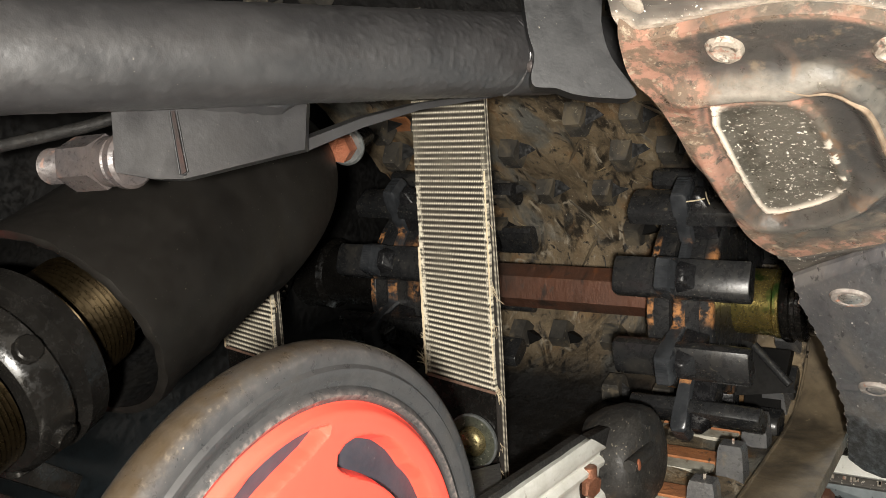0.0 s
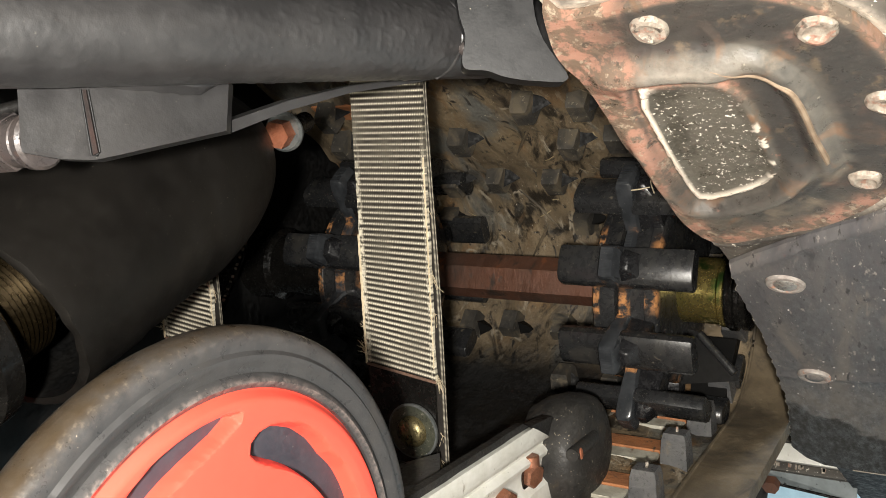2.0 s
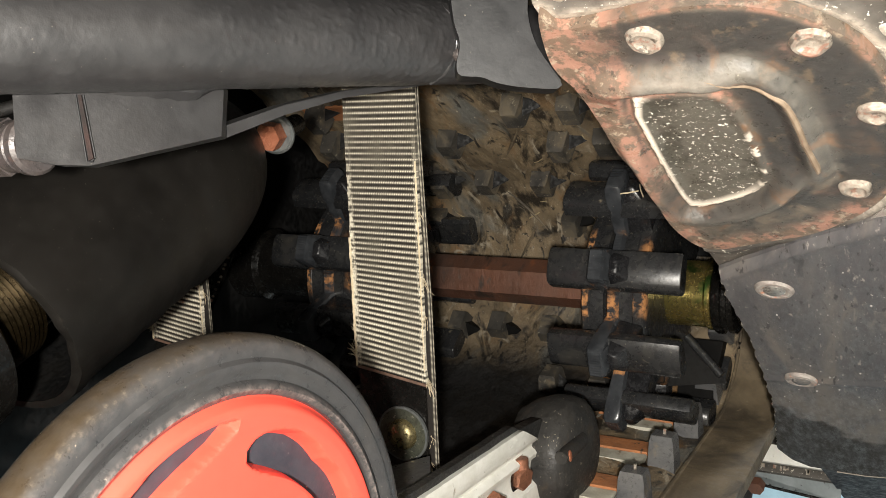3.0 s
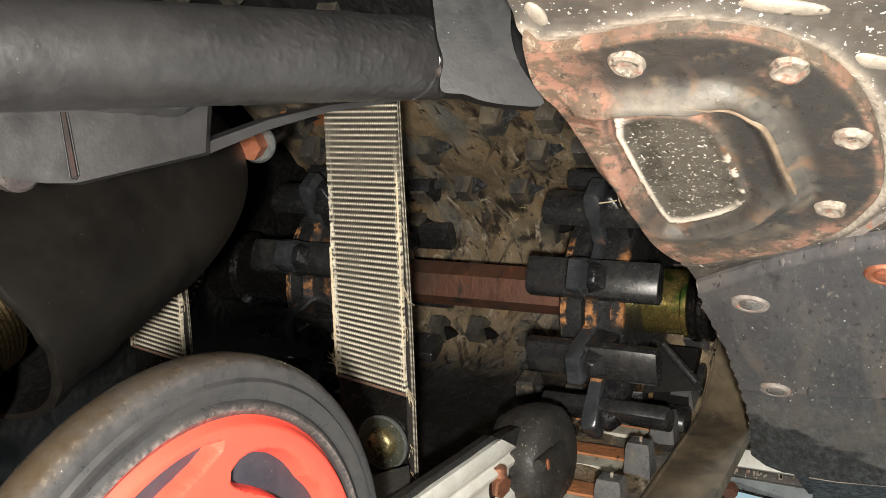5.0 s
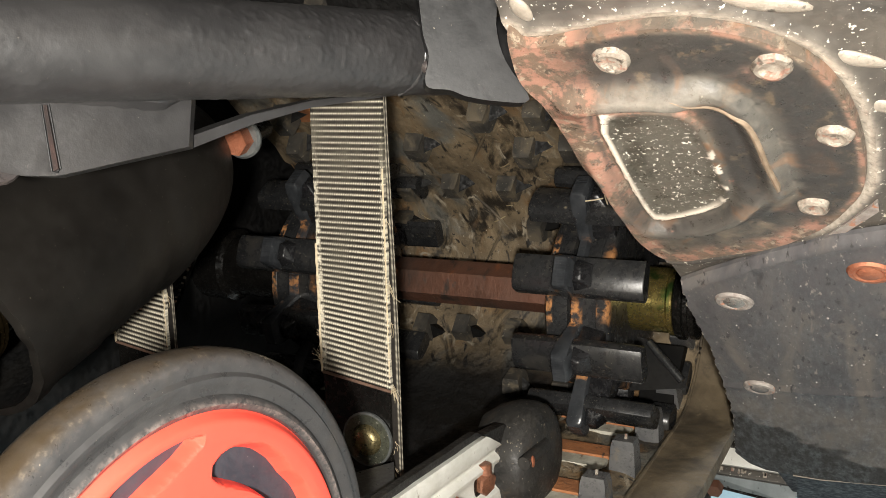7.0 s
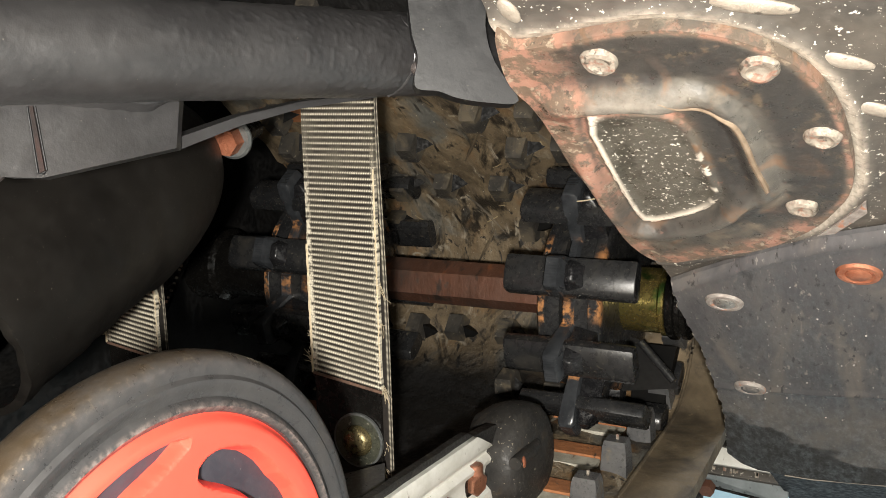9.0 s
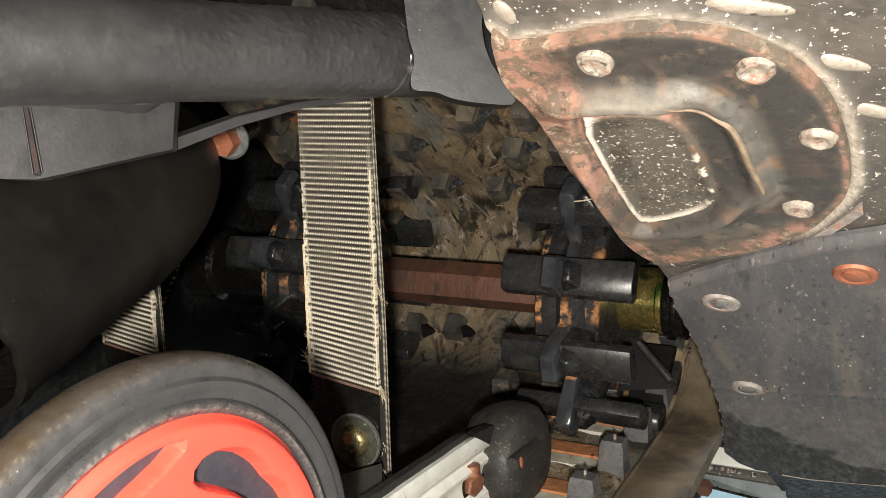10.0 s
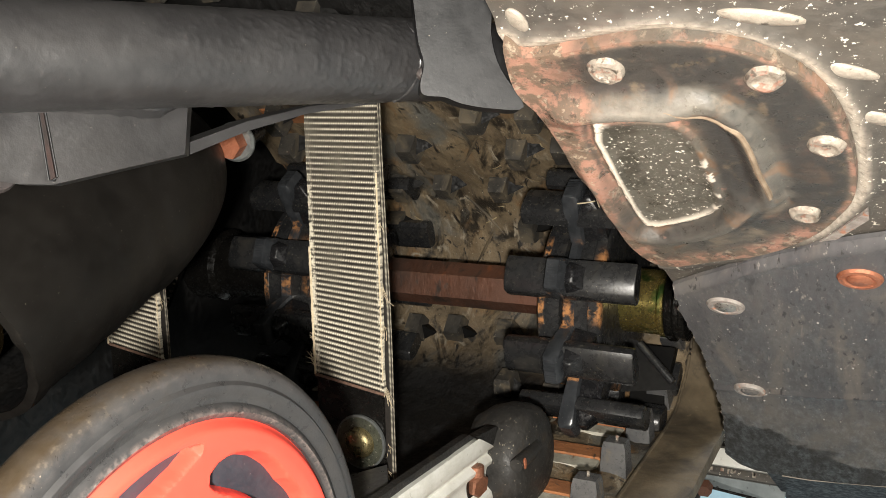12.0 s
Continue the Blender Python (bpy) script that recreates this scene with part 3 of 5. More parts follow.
part("bare_strip", slab([(-0.0272, 0.3640, 0.3752), (-0.0232, 0.3648, 0.3752), (-0.0060, 0.3390, 0.3752), (-0.0065, 0.3320, 0.3752)], (0, 0, 0.0022), 0.0004), worn_steel, board, "sliver of bare scraped metal at the plate edge")
tan_bead = [(-0.0690, 0.2600), (-0.0600, 0.2612), (-0.0514, 0.2668), (-0.0455, 0.2736), (-0.0422, 0.2970), (-0.0414, 0.3161)]
tan_line = [p for p in smooth_ring([(x, y, 0) for x, y in tan_bead], 6)][:31]
part("bead", sweep([(p.x, p.y, plate_z(p.x, p.y) + 0.0003) for p in tan_line], lambda t: 0.0011 * step(0, 0.35, t) * step(1.0, 0.9, t) + 0.0002, 8), tan_rub, board, "tan rubbed bead along the dish")
for x, y, r in RIVETS:
    z = plate_z(x, y)
    bm = lathe((x, y, z + 0.002), (x, y, z - 0.006), [(0, r * 1.02), (0.0022, r), (0.0036, r * 0.86), (0.0040, r * 0.62), (0.0034, r * 0.46), (0.0030, r * 0.25), (0.0032, 0)], 40)
    for v in bm.verts:
        v.co += Vector((noise.noise(v.co * 210), noise.noise(v.co * 210 + Vector((9, 0, 0))), 0.8 * noise.noise(v.co * 260))) * 0.0007
    part("rivet", bm, worn_rivet, board, "paint-worn pop rivet with rust at its rim")
for x, y, ang, ln in ((-0.0355, 0.2212, 14, 0.013), (-0.0145, 0.2475, 22, 0.012), (-0.0040, 0.2735, 24, 0.010), (0.016, 0.2300, 20, 0.012), (-0.1109, 0.2170, 80, 0.006)):
    bm = bmesh.new()
    bmesh.ops.create_uvsphere(bm, u_segments=18, v_segments=9, radius=1)
    bmesh.ops.transform(bm, verts=bm.verts, matrix=pose(x, y, 0.3773, 0, 0, ang) @ Matrix.Diagonal((ln, 0.0032, 0.0014, 1)))
    part("raised_slot", bm, slot_worn, board, "raised slot rubbed down to bright metal")


TOP_EDGE = ((-0.0945, 0.4145), (-0.0784, 0.4005), (-0.0509, 0.3785), (-0.0228, 0.3588), (0.0012, 0.3478), (0.20, 0.300))
FOOT_EDGE = ((-0.1025, 0.712), (-0.0960, 0.735), (-0.0849, 0.7515), (-0.0521, 0.7560), (0.0055, 0.7369), (0.20, 0.670))
LEFT_EDGE = ((0.4126, -0.0930), (0.4470, -0.0928), (0.4990, -0.0905), (0.5616, -0.0912), (0.6200, -0.0936), (0.7075, -0.1027), (0.73, -0.1027))


def panel_z(x, y):
    sag = 0.0012 * noise.noise((x * 14, y * 11, 3.1))
    d = y - between(x, TOP_EDGE)
    fold = 0.0030 * step(0.0040, 0.0, d) - 0.0006 * band(d, 0.0060, 0.0022)
    return 0.3712 + sag + fold - 0.0016 * band(y, 0.556 - 0.2 * (x + 0.09), 0.004)


def plastic_panel():
    bm = grid_sheet(0, 1, 0, 1, 100, 150, lambda u, v: 0.0, 0.0022)
    for v in bm.verts:
        s, q = v.co.x ** 1.4, v.co.y
        top = 0.0022 if v.co.z > 0.001 else 0.0
        x = -0.0945 + (0.20 + 0.0945) * s
        for _ in range(3):
            y = between(x, TOP_EDGE) + (between(x, FOOT_EDGE) - between(x, TOP_EDGE)) * q
            left = between(y, LEFT_EDGE) + 0.0010 * noise.noise((y * 70, 0.3, 0)) + 0.0009 * noise.noise((y * 210, 1.3, 0))
            x = left + (0.20 - left) * s
        v.co = (x, y + 0.0012 * noise.noise((x * 90, 0.7, y * 20)), panel_z(x, y) + top)
    return bm


panel = part("plastic_panel", plastic_panel(), panel_plastic, board, "scuffed dark plastic panel with ragged edge and damp stain")
set_attribute(panel, "wet", lambda p: step(-0.004, 0.004, p.y - 0.615 - 0.95 * max(0, p.x + 0.085) + 0.028 * noise.noise((p.x * 45, p.y * 30, 0.5)) + 0.01 * noise.noise((p.x * 160, p.y * 120, 1.5))) * step(0.05, 0.0, p.x))
set_attribute(panel, "mud", lambda p: step(0.555, 0.60, p.y) * 0.7)
for x, y, mt, mid in ((-0.0690, 0.4250, worn_steel, steel), (-0.0698, 0.5490, worn_steel, panel_plastic), (-0.0092, 0.3835, bolt_rust, bolt_rust)):
    z = panel_z(x, y)
    head = part("rivet", lathe((x, y, z + 0.002), (x, y, z - 0.006), [(0, 0.0092), (0.0022, 0.0092), (0.0034, 0.0084), (0.0036, 0.0066), (0.0028, 0.0056), (0.0024, 0)], 28), mt, board, "flat rivet in the plastic panel")
    part("rivet_core", lathe((x, y, z + 0.001), (x, y, z - 0.006), [(0, 0.0052), (0.0022, 0.0052), (0.0030, 0.0040), (0.0030, 0)], 20), mid, head, "rusted rivet core")
edge_line = [0.416 + 0.0015 * k for k in range(0, 190)]
part("worn_edge", sweep([(between(y, LEFT_EDGE) + 0.0010 * noise.noise((y * 70, 0.3, 0)) + 0.0009 * noise.noise((y * 210, 1.3, 0)), y, panel_z(between(y, LEFT_EDGE), y) + 0.0006) for y in edge_line],
                        lambda t: 0.0002 + 0.0006 * step(0.05, 0.45, noise.noise((t * 60, 2.0, 0))), 6), slot_worn, board, "pale ragged worn edge of the panel")
for k in range(50):
    x, y = random.uniform(-0.085, 0.03), random.choice((random.uniform(0.43, 0.60), random.gauss(0.550, 0.022), random.gauss(0.550, 0.022)))
    bm = bmesh.new()
    bmesh.ops.create_icosphere(bm, subdivisions=1, radius=random.uniform(0.0002, 0.0007))
    bmesh.ops.translate(bm, verts=bm.verts, vec=(x, y, panel_z(x, y) - 0.0002))
    part("grit_speck", bm, grit_grey, board)

part("foot_sheet", slab([(-0.080, 0.744, 0.3738), (-0.062, 0.900, 0.3738), (0.20, 0.900, 0.3738), (0.20, 0.650, 0.3738)], (0, 0, 0.0026), 0.0006), navy_plastic, board, "dark navy sheet beyond the panel foot")
part("foot_lip", sweep([(x, between(x, FOOT_EDGE) + 0.0012, 0.3716) for x in (-0.066, -0.045, -0.02, 0.0055, 0.05, 0.10, 0.20)], 0.0006, 8), slot_worn, board, "thin rubbed lip at the panel foot")

# ---- pale ledge beyond the panel ----
ledge = thing("front_crossmember", (0.0, 0.82, 0.39), "pale worn alloy crossmember with black speckled lower lip", "crossmember", GROUP)
part("ledge", box((-0.150, 0.815, 0.386), (0.35, 0.835, 0.402), 0.002), rail_alloy, ledge)
part("upper_lip", box((-0.150, 0.816, 0.4025), (0.35, 0.835, 0.4085), 0.001), deck_paint, ledge)
part("upper_strip", box((-0.150, 0.815, 0.409), (0.35, 0.835, 0.4175), 0.001), rail_alloy, ledge)
part("lip", box((-0.150, 0.812, 0.377), (0.35, 0.838, 0.3845), 0.001), deck_paint, ledge)
part("underside", slab([(-0.150, 0.818, 0.3770), (-0.068, 0.818, 0.3770), (-0.068, 0.824, 0.3640), (-0.150, 0.824, 0.3705)], (0, 0.003, 0.0006), 0.0006), blue_alloy, ledge, "bluish grey sloping underside")
part("black_edge", rod((-0.152, 0.825, 0.3700), (-0.066, 0.825, 0.3632), 0.0014, 10), black_gloss, ledge)
part("bolt", hexhead((-0.1335, 0.822, 0.3690), (-0.1335, 0.818, 0.3620), 0.0070), axle_rust, ledge, "rusted bolt under the crossmember")
for k in range(14):
    x = random.uniform(-0.145, -0.07)
    part("paint_chip", box((x, 0.8108, 0.3785 + 0.004 * random.random()), (x + random.uniform(0.0015, 0.004), 0.8125, 0.3835), 0.0003), worn_rivet, ledge)
part("post", box((0.26, 0.80, 0.0), (0.30, 0.84, 0.386), 0.003), deck_paint, ledge)

# ---- drive axle with two toothed sprockets ----
AY, AZ = 0.640, 0.460
axle = thing("drive_axle", (-0.33, AY, AZ), "rusted hexagonal drive axle carrying two black toothed sprockets", "axle", GROUP)
part("shaft", bevel(lathe((-0.596, AY, AZ), (-0.1035, AY, AZ), [(0, 0), (0, 0.0185), (0.4925, 0.0185), (0.4925, 0)], 6), 0.0012, 1), axle_rust, axle, "rusted brown hexagonal shaft")
part("bearing_collar", lathe((-0.186, AY, AZ), (-0.146, AY, AZ), [(0, 0.018), (0, 0.0235), (0.0015, 0.0245), (0.034, 0.0245), (0.0355, 0.0262), (0.039, 0.0262), (0.04, 0.018)], 48), gold_zinc, axle, "yellow zinc-plated bearing collar")
part("seal_ring", lathe((-0.146, AY, AZ), (-0.122, AY, AZ), [(0, 0.018), (0, 0.027), (0.002, 0.0285), (0.006, 0.0285), (0.007, 0.026), (0.010, 0.026), (0.011, 0.0275), (0.015, 0.0275), (0.018, 0.022), (0.024, 0.022)], 48), black_gloss, axle, "shiny black rubber seal")


part("sleeve", lathe((-0.594, AY, AZ), (-0.474, AY, AZ), [(0, 0.018), (0, 0.034), (0.03, 0.034), (0.034, 0.029), (0.116, 0.029), (0.12, 0.018)], 40), black_gloss, axle, "oily black bearing sleeve")
PHASE = 16.0


def from_tooth(a):
    """Degrees from the rim angle a to the nearest tooth."""
    return abs((a - PHASE + 18) % 36 - 18)


def paddle(x0, x1, a):
    """A hollow-backed cross bar of half-round section, its ends slightly dished."""
    c, s = math.cos(radians(a)), math.sin(radians(a))
    bm = bmesh.new()
    sect = [(0.0855, -0.0095), (0.0875, -0.0122), (0.0925, -0.0132), (0.0965, -0.0124), (0.0985, -0.0085), (0.0992, 0.0), (0.0985, 0.0085), (0.0965, 0.0124), (0.0925, 0.0138), (0.0865, 0.0142), (0.0835, 0.0110)]
    rings = []
    for x, k, dip in ((x0, 0.94, 0.0), (x0 + 0.0012, 1.0, 0.0), (x0 + 0.4 * (x1 - x0), 1.0, 0.001), (x1 - 0.0012, 1.0, 0.0), (x1, 0.94, 0.0)):
        rings.append([bm.verts.new((x, AY + (0.090 + (r - 0.090) * k - dip) * c - h * k * s, AZ + (0.090 + (r - 0.090) * k - dip) * s + h * k * c)) for r, h in sect])
    n = len(sect)
    for p, q in zip(rings, rings[1:]):
        for k in range(n):
            bm.faces.new((p[k], p[(k + 1) % n], q[(k + 1) % n], q[k]))
    bm.faces.new(rings[0][::-1]), bm.faces.new(rings[-1])
    return bm


def toothed_rib(x):
    """The middle rib: a narrow rim that climbs over each tooth."""
    bm = bmesh.new()
    rings, n = [], 2160
    for k in range(n):
        a = 360 * k / n
        up = 1 - step(4.5, 12.0, from_tooth(a))
        xc, r, hw = x - 0.0072, 0.0735 + 0.0375 * up ** 0.8 + 0.00007 * math.sin(radians(a) * 360), 0.0041 + 0.0018 * up
        c, s = math.cos(radians(a)), math.sin(radians(a))
        rings.append([bm.verts.new((xc + dx, AY + q * c, AZ + q * s)) for dx, q in ((-hw - 0.0015, 0.060), (-hw, r - 0.0022), (-hw + 0.0016, r), (hw - 0.0016, r), (hw, r - 0.0022), (hw + 0.0015, 0.060))])
    for k in range(n):
        p, q = rings[k], rings[(k + 1) % n]
        for j in range(5):
            bm.faces.new((p[j], q[j], q[j + 1], p[j + 1]))
    return bm


def gusset_tooth(x, a):
    """A hollow wedge beside the rib, leaning on the paddle."""
    c, s = math.cos(radians(a)), math.sin(radians(a))
    bm = bmesh.new()
    lvl = [(0.070, 0.0000, 0.0165, 0.0130), (0.096, 0.0010, 0.0150, 0.0115), (0.1060, 0.0020, 0.0075, 0.0060)]
    rings = [[bm.verts.new((x + dx, AY + r * c - sh * h * s, AZ + r * s + sh * h * c)) for dx, sh in ((d0, -1), (d1, -0.75), (d1, 0.75), (d0, 1))] for r, d0, d1, h in lvl]
    for p, q in zip(rings, rings[1:]):
        for k in range(4):
            bm.faces.new((p[k], p[(k + 1) % 4], q[(k + 1) % 4], q[k]))
    bm.faces.new(rings[0]), bm.faces.new(rings[-1])
    bmesh.ops.recalc_face_normals(bm, faces=bm.faces)
    return bevel(bm, 0.0016, 2, 12)


def tooth_base(x, a):
    """The narrower foot that carries a paddle on the drum."""
    c, s = math.cos(radians(a)), math.sin(radians(a))
    bm = bmesh.new()
    rings = [[bm.verts.new((x + dx, AY + r * c - h * s, AZ + r * s + h * c)) for dx, h in ((-w, -q), (w, -q), (w, q), (-w, q))] for r, w, q in ((0.058, 0.0120, 0.0060), (0.0880, 0.0150, 0.0060))]
    for k in range(4):
        bm.faces.new((rings[0][k], rings[0][(k + 1) % 4], rings[1][(k + 1) % 4], rings[1][k]))
    bm.faces.new(rings[0]), bm.faces.new(rings[1])
    return bevel(bm, 0.0015)


def rust_patch(p):
    """Rust gathers half way between the teeth, where the clips rub."""
    a = math.degrees(math.atan2(p.z - AZ, p.y - AY))
    return step(7.5, 12.0, from_tooth(a)) * step(-0.30, 0.10, noise.noise((p.x * 40, p.y * 52, p.z * 52 + 3)))


def sprocket(x):
    drum = part("sprocket", lathe((x - 0.0315, AY, AZ), (x + 0.0165, AY, AZ),
                [(0, 0.0186), (0, 0.062), (0.0006, 0.0690), (0.0020, 0.0706), (0.0060, 0.0706), (0.0066, 0.0700), (0.0172, 0.0696), (0.0180, 0.0640), (0.0190, 0.0625), (0.0270, 0.0625), (0.0280, 0.0640), (0.0288, 0.0696), (0.0385, 0.0700), (0.0392, 0.0706), (0.0462, 0.0706), (0.0475, 0.0690), (0.048, 0.062), (0.048, 0.0186)], 160),
                sprocket_plastic, axle, "black plastic sprocket with orange rust rub marks")
    set_attribute(drum, "rust", lambda p: rust_patch(p) if math.hypot(p.y - AY, p.z - AZ) > 0.0685 and not x - 0.0252 < p.x < x + 0.0070 else 0.0)
    rib = part("toothed_rib", toothed_rib(x), rib_plastic, drum, "rubbed middle rib that climbs over each tooth")
    set_attribute(rib, "rust", lambda p: rust_patch(p + Vector((0.3, 0, 0))) if 0.070 < math.hypot(p.y - AY, p.z - AZ) < 0.0770 else 0.0)
    for k in range(10):
        a = PHASE + 36 * k
        part("paddle", paddle(x - 0.0460, x + 0.0470, a), sprocket_plastic, drum)
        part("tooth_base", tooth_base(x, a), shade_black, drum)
        part("tooth_wedge", gusset_tooth(x - 0.0015, a), wedge_plastic, drum)
    return drum


sprocket(-0.1960)
sprocket(-0.4410)

# ---- rubber track: one closed belt round axle, idler and tail ----
WY, WZ, WR = 0.2485, 0.1614, 0.0962
TAIL = (-1.0, 0.175, 0.108)


def track_path():
    """Inner line of the belt in the side plane, front drum first, as (y, z, normal y, normal z)."""
    pts, R = [], 0.1005
    ang = math.atan2(AZ - WZ, AY - WY)
    low = ang - math.pi / 2 + math.asin((R - WR) / math.hypot(AY - WY, AZ - WZ)) * -1
    a0, a1 = math.pi / 2, low
    for k in range(41):
        a = a0 + (a1 - a0) * k / 40
        pts.append((AY + R * math.cos(a), AZ + R * math.sin(a), math.cos(a), math.sin(a)))
    ax, az = pts[-1][0], pts[-1][1]
    bx, bz = WY + WR * math.cos(low), WZ + WR * math.sin(low)
    for k in range(1, 45):
        t = k / 45
        pts.append((ax + (bx - ax) * t, az + (bz - az) * t, math.cos(low), math.sin(low)))
    for k in range(13):
        a = low + (-math.pi / 2 - low) * k / 12
        pts.append((WY + WR * math.cos(a), WZ + WR * math.sin(a), math.cos(a), math.sin(a)))
    ty, tz, tr = TAIL
    for k in range(1, 21):
        t = k / 21
        pts.append((WY + (ty - WY) * t, WZ - WR + (tz - tr - WZ + WR) * t, 0, -1))
    for k in range(25):
        a = -math.pi / 2 - math.pi * k / 24
        pts.append((ty + tr * math.cos(a), tz + tr * math.sin(a), math.cos(a), math.sin(a)))
    for k in range(1, 21):
        t = k / 21
        pts.append((ty + (0.22 - ty) * t, tz + tr + (AZ + R - tz - tr) * t, 0, 1))
    for k in range(43):
        t = k / 43
        pts.append((0.22 + (AY - 0.22) * t, AZ + R, 0, 1))
    return pts


PATH_IN = track_path()
LENGTHS = [0.0]
for p, q in zip(PATH_IN, PATH_IN[1:] + PATH_IN[:1]):
    LENGTHS.append(LENGTHS[-1] + math.hypot(q[0] - p[0], q[1] - p[1]))


def on_track(s):
    s %= LENGTHS[-1]
    k = max(j for j in range(len(PATH_IN)) if LENGTHS[j] <= s)
    p, q = PATH_IN[k], PATH_IN[(k + 1) % len(PATH_IN)]
    t = (s - LENGTHS[k]) / max(1e-9, LENGTHS[k + 1] - LENGTHS[k])
    ny, nz = p[2] + (q[2] - p[2]) * t, p[3] + (q[3] - p[3]) * t
    m = math.hypot(ny, nz)
    return p[0] + (q[0] - p[0]) * t, p[1] + (q[1] - p[1]) * t, ny / m, nz / m


track = thing("rubber_track", (-0.325, -0.4, 0.02), "muddy black rubber snowmobile track with moulded lugs", "track", GROUP)


def belt(x0, x1, nx, thick, rough, proud=0.0):
    bm = bmesh.new()
    dense = []
    for p, q in zip(PATH_IN, PATH_IN[1:] + PATH_IN[:1]):
        n = max(1, int(math.hypot(q[0] - p[0], q[1] - p[1]) / 0.006)) if p[0] > 0.42 else 1
        for k in range(n):
            t = k / n
            dense.append(tuple(p[j] + (q[j] - p[j]) * t for j in range(4)))
    inner, outer = [], []
    for y, z, ny, nz in dense:
        row = []
        for i in range(nx + 1):
            x = x0 + (x1 - x0) * i / nx
            h = proud + (rough * (noise.noise((x * 38, y * 38, z * 38)) + 0.5 * noise.noise((x * 95, y * 95, z * 95)) + 0.9 * abs(noise.noise((x * 22 + y * 18, y * 55 - x * 50, z * 40)))) if y > 0.4 else 0)
            row.append(bm.verts.new((x, y - ny * h, z - nz * h)))
        inner.append(row)
        outer.append([bm.verts.new((x, y + ny * thick, z + nz * thick)) for x in (x0, x1)])
    m = len(dense)
    for j in range(m):
        a, b, c, d = inner[j], inner[(j + 1) % m], outer[j], outer[(j + 1) % m]
        for i in range(nx):
            bm.faces.new((a[i], a[i + 1], b[i + 1], b[i]))
        bm.faces.new((c[0], d[0], d[1], c[1]))
        bm.faces.new((a[0], b[0], d[0], c[0]))
        bm.faces.new((a[nx], c[1], d[1], b[nx]))
    return bm


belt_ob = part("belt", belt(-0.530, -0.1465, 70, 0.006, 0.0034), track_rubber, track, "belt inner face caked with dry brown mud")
# Colour turns black low on the left and towards the top run's rear.
set_attribute(belt_ob, "belt_black", lambda p: step(0.470, 0.398, p.z + 0.010 * noise.noise(p * 30)) * step(-0.240, -0.265, p.x + 0.01 * noise.noise(p * 40)) + step(0.468, 0.446, p.y + 0.006 * noise.noise(p * 40)) * step(0.48, 0.52, p.z))
part("belt_edge", belt(-0.1460, -0.1060, 8, 0.0065, 0.0008, 0.0035), edge_rubber, track, "smooth brown-dusted belt edge band")


part("edge_cord", sweep([(-0.1462, y - ny * 0.0038, z - nz * 0.0038) for y, z, ny, nz in PATH_IN[4:88]], 0.0014, 6), edge_rubber, track, "pale raised lip of the edge band")


def along(x, s, h, size, taper, name, mat_, label="", edge=0.0012):
    """A block standing on the belt's inner face at (x, s): size across, along, tall."""
    y, z, ny, nz = on_track(s)
    ty, tz = -nz, ny
    bm = bmesh.new()
    rings = []
    for lv, k in ((-0.004, 1.0), (h * 0.8, 1 - taper * 0.7), (h, 1 - taper * 1.3)):
        rings.append([bm.verts.new((x + a * size[0] / 2 * k, y - ny * lv + ty * b * size[1] / 2 * k, z - nz * lv + tz * b * size[1] / 2 * k)) for a, b in ((-1, -1), (1, -1), (1, 1), (-1, 1))])
    for p, q in zip(rings, rings[1:]):
        for k in range(4):
            bm.faces.new((p[k], p[(k + 1) % 4], q[(k + 1) % 4], q[k]))
    bm.faces.new(rings[0]), bm.faces.new(rings[-1])
    return part(name, bevel(bm, min(edge, 0.12 * size[1]), 2, 30), mat_, track, label)


def lug_shadow(x, s):
    """A near-black wedge on one side of a lug, modelled in place of its shadow."""
    pts = []
    for dx, ds, h in ((0.0075, -0.0100, -0.003), (0.0075, 0.0100, -0.003), (0.0205, 0.0015, 0.0032), (0.0068, 0.0, 0.0135)):
        y, z, ny, nz = on_track(s + ds)
        pts.append((x + dx, y - ny * h, z - nz * h))
    bm = bmesh.new()
    a, b, c, d = (bm.verts.new(p) for p in pts)
    for face in ((a, d, c), (d, b, c), (a, c, b), (a, b, d)):
        bm.faces.new(face)
    return part("lug_shadow", bevel(bm, 0.0008, 1), shade_black, track, "black wedge beside the lug that stands for its shadow")


TOP_S = LENGTHS[-1]        # arc length at the top of the front drum, where y = AY
LUG_ROWS = ((0.0, (-0.478, -0.432, -0.291, -0.247)), (0.047, (-0.490, -0.370, -0.272, -0.232)), (0.110, (-0.450, -0.404, -0.362, -0.310)))
for r in range(-2, 5):
    for shift, xs in LUG_ROWS:
        for x in xs:
            if on_track(TOP_S - (AY - 0.530) + 0.165 * r + shift)[1] < 0.40 and x < -0.22:
                continue
            lx, ls = x + random.uniform(-0.002, 0.002), TOP_S - (AY - 0.530) + 0.165 * r + shift + random.uniform(-0.003, 0.003)
            along(lx, ls, random.uniform(0.015, 0.021), (0.0172, 0.0225), random.uniform(0.14, 0.22), "drive_lug", lug_rubber, "", 0.0030)
            lug_shadow(lx, ls)
LOW_S = min((abs(p[0] - 0.668) + abs(p[1] - 0.345), LENGTHS[k]) for k, p in enumerate(PATH_IN))[1]
LOW_S -= 0.017
for r in range(-5, 6):
    s = LOW_S + 0.064 * r
    along(-0.1610, s, 0.0235, (0.0190, 0.0160), 0.20, "drive_lug", lug_dark, "smooth dark drive lug with a moulding nib", 0.0022)
    along(-0.1602, s, 0.0270, (0.0018, 0.0018), 0.10, "moulding_nib", worn_rivet)
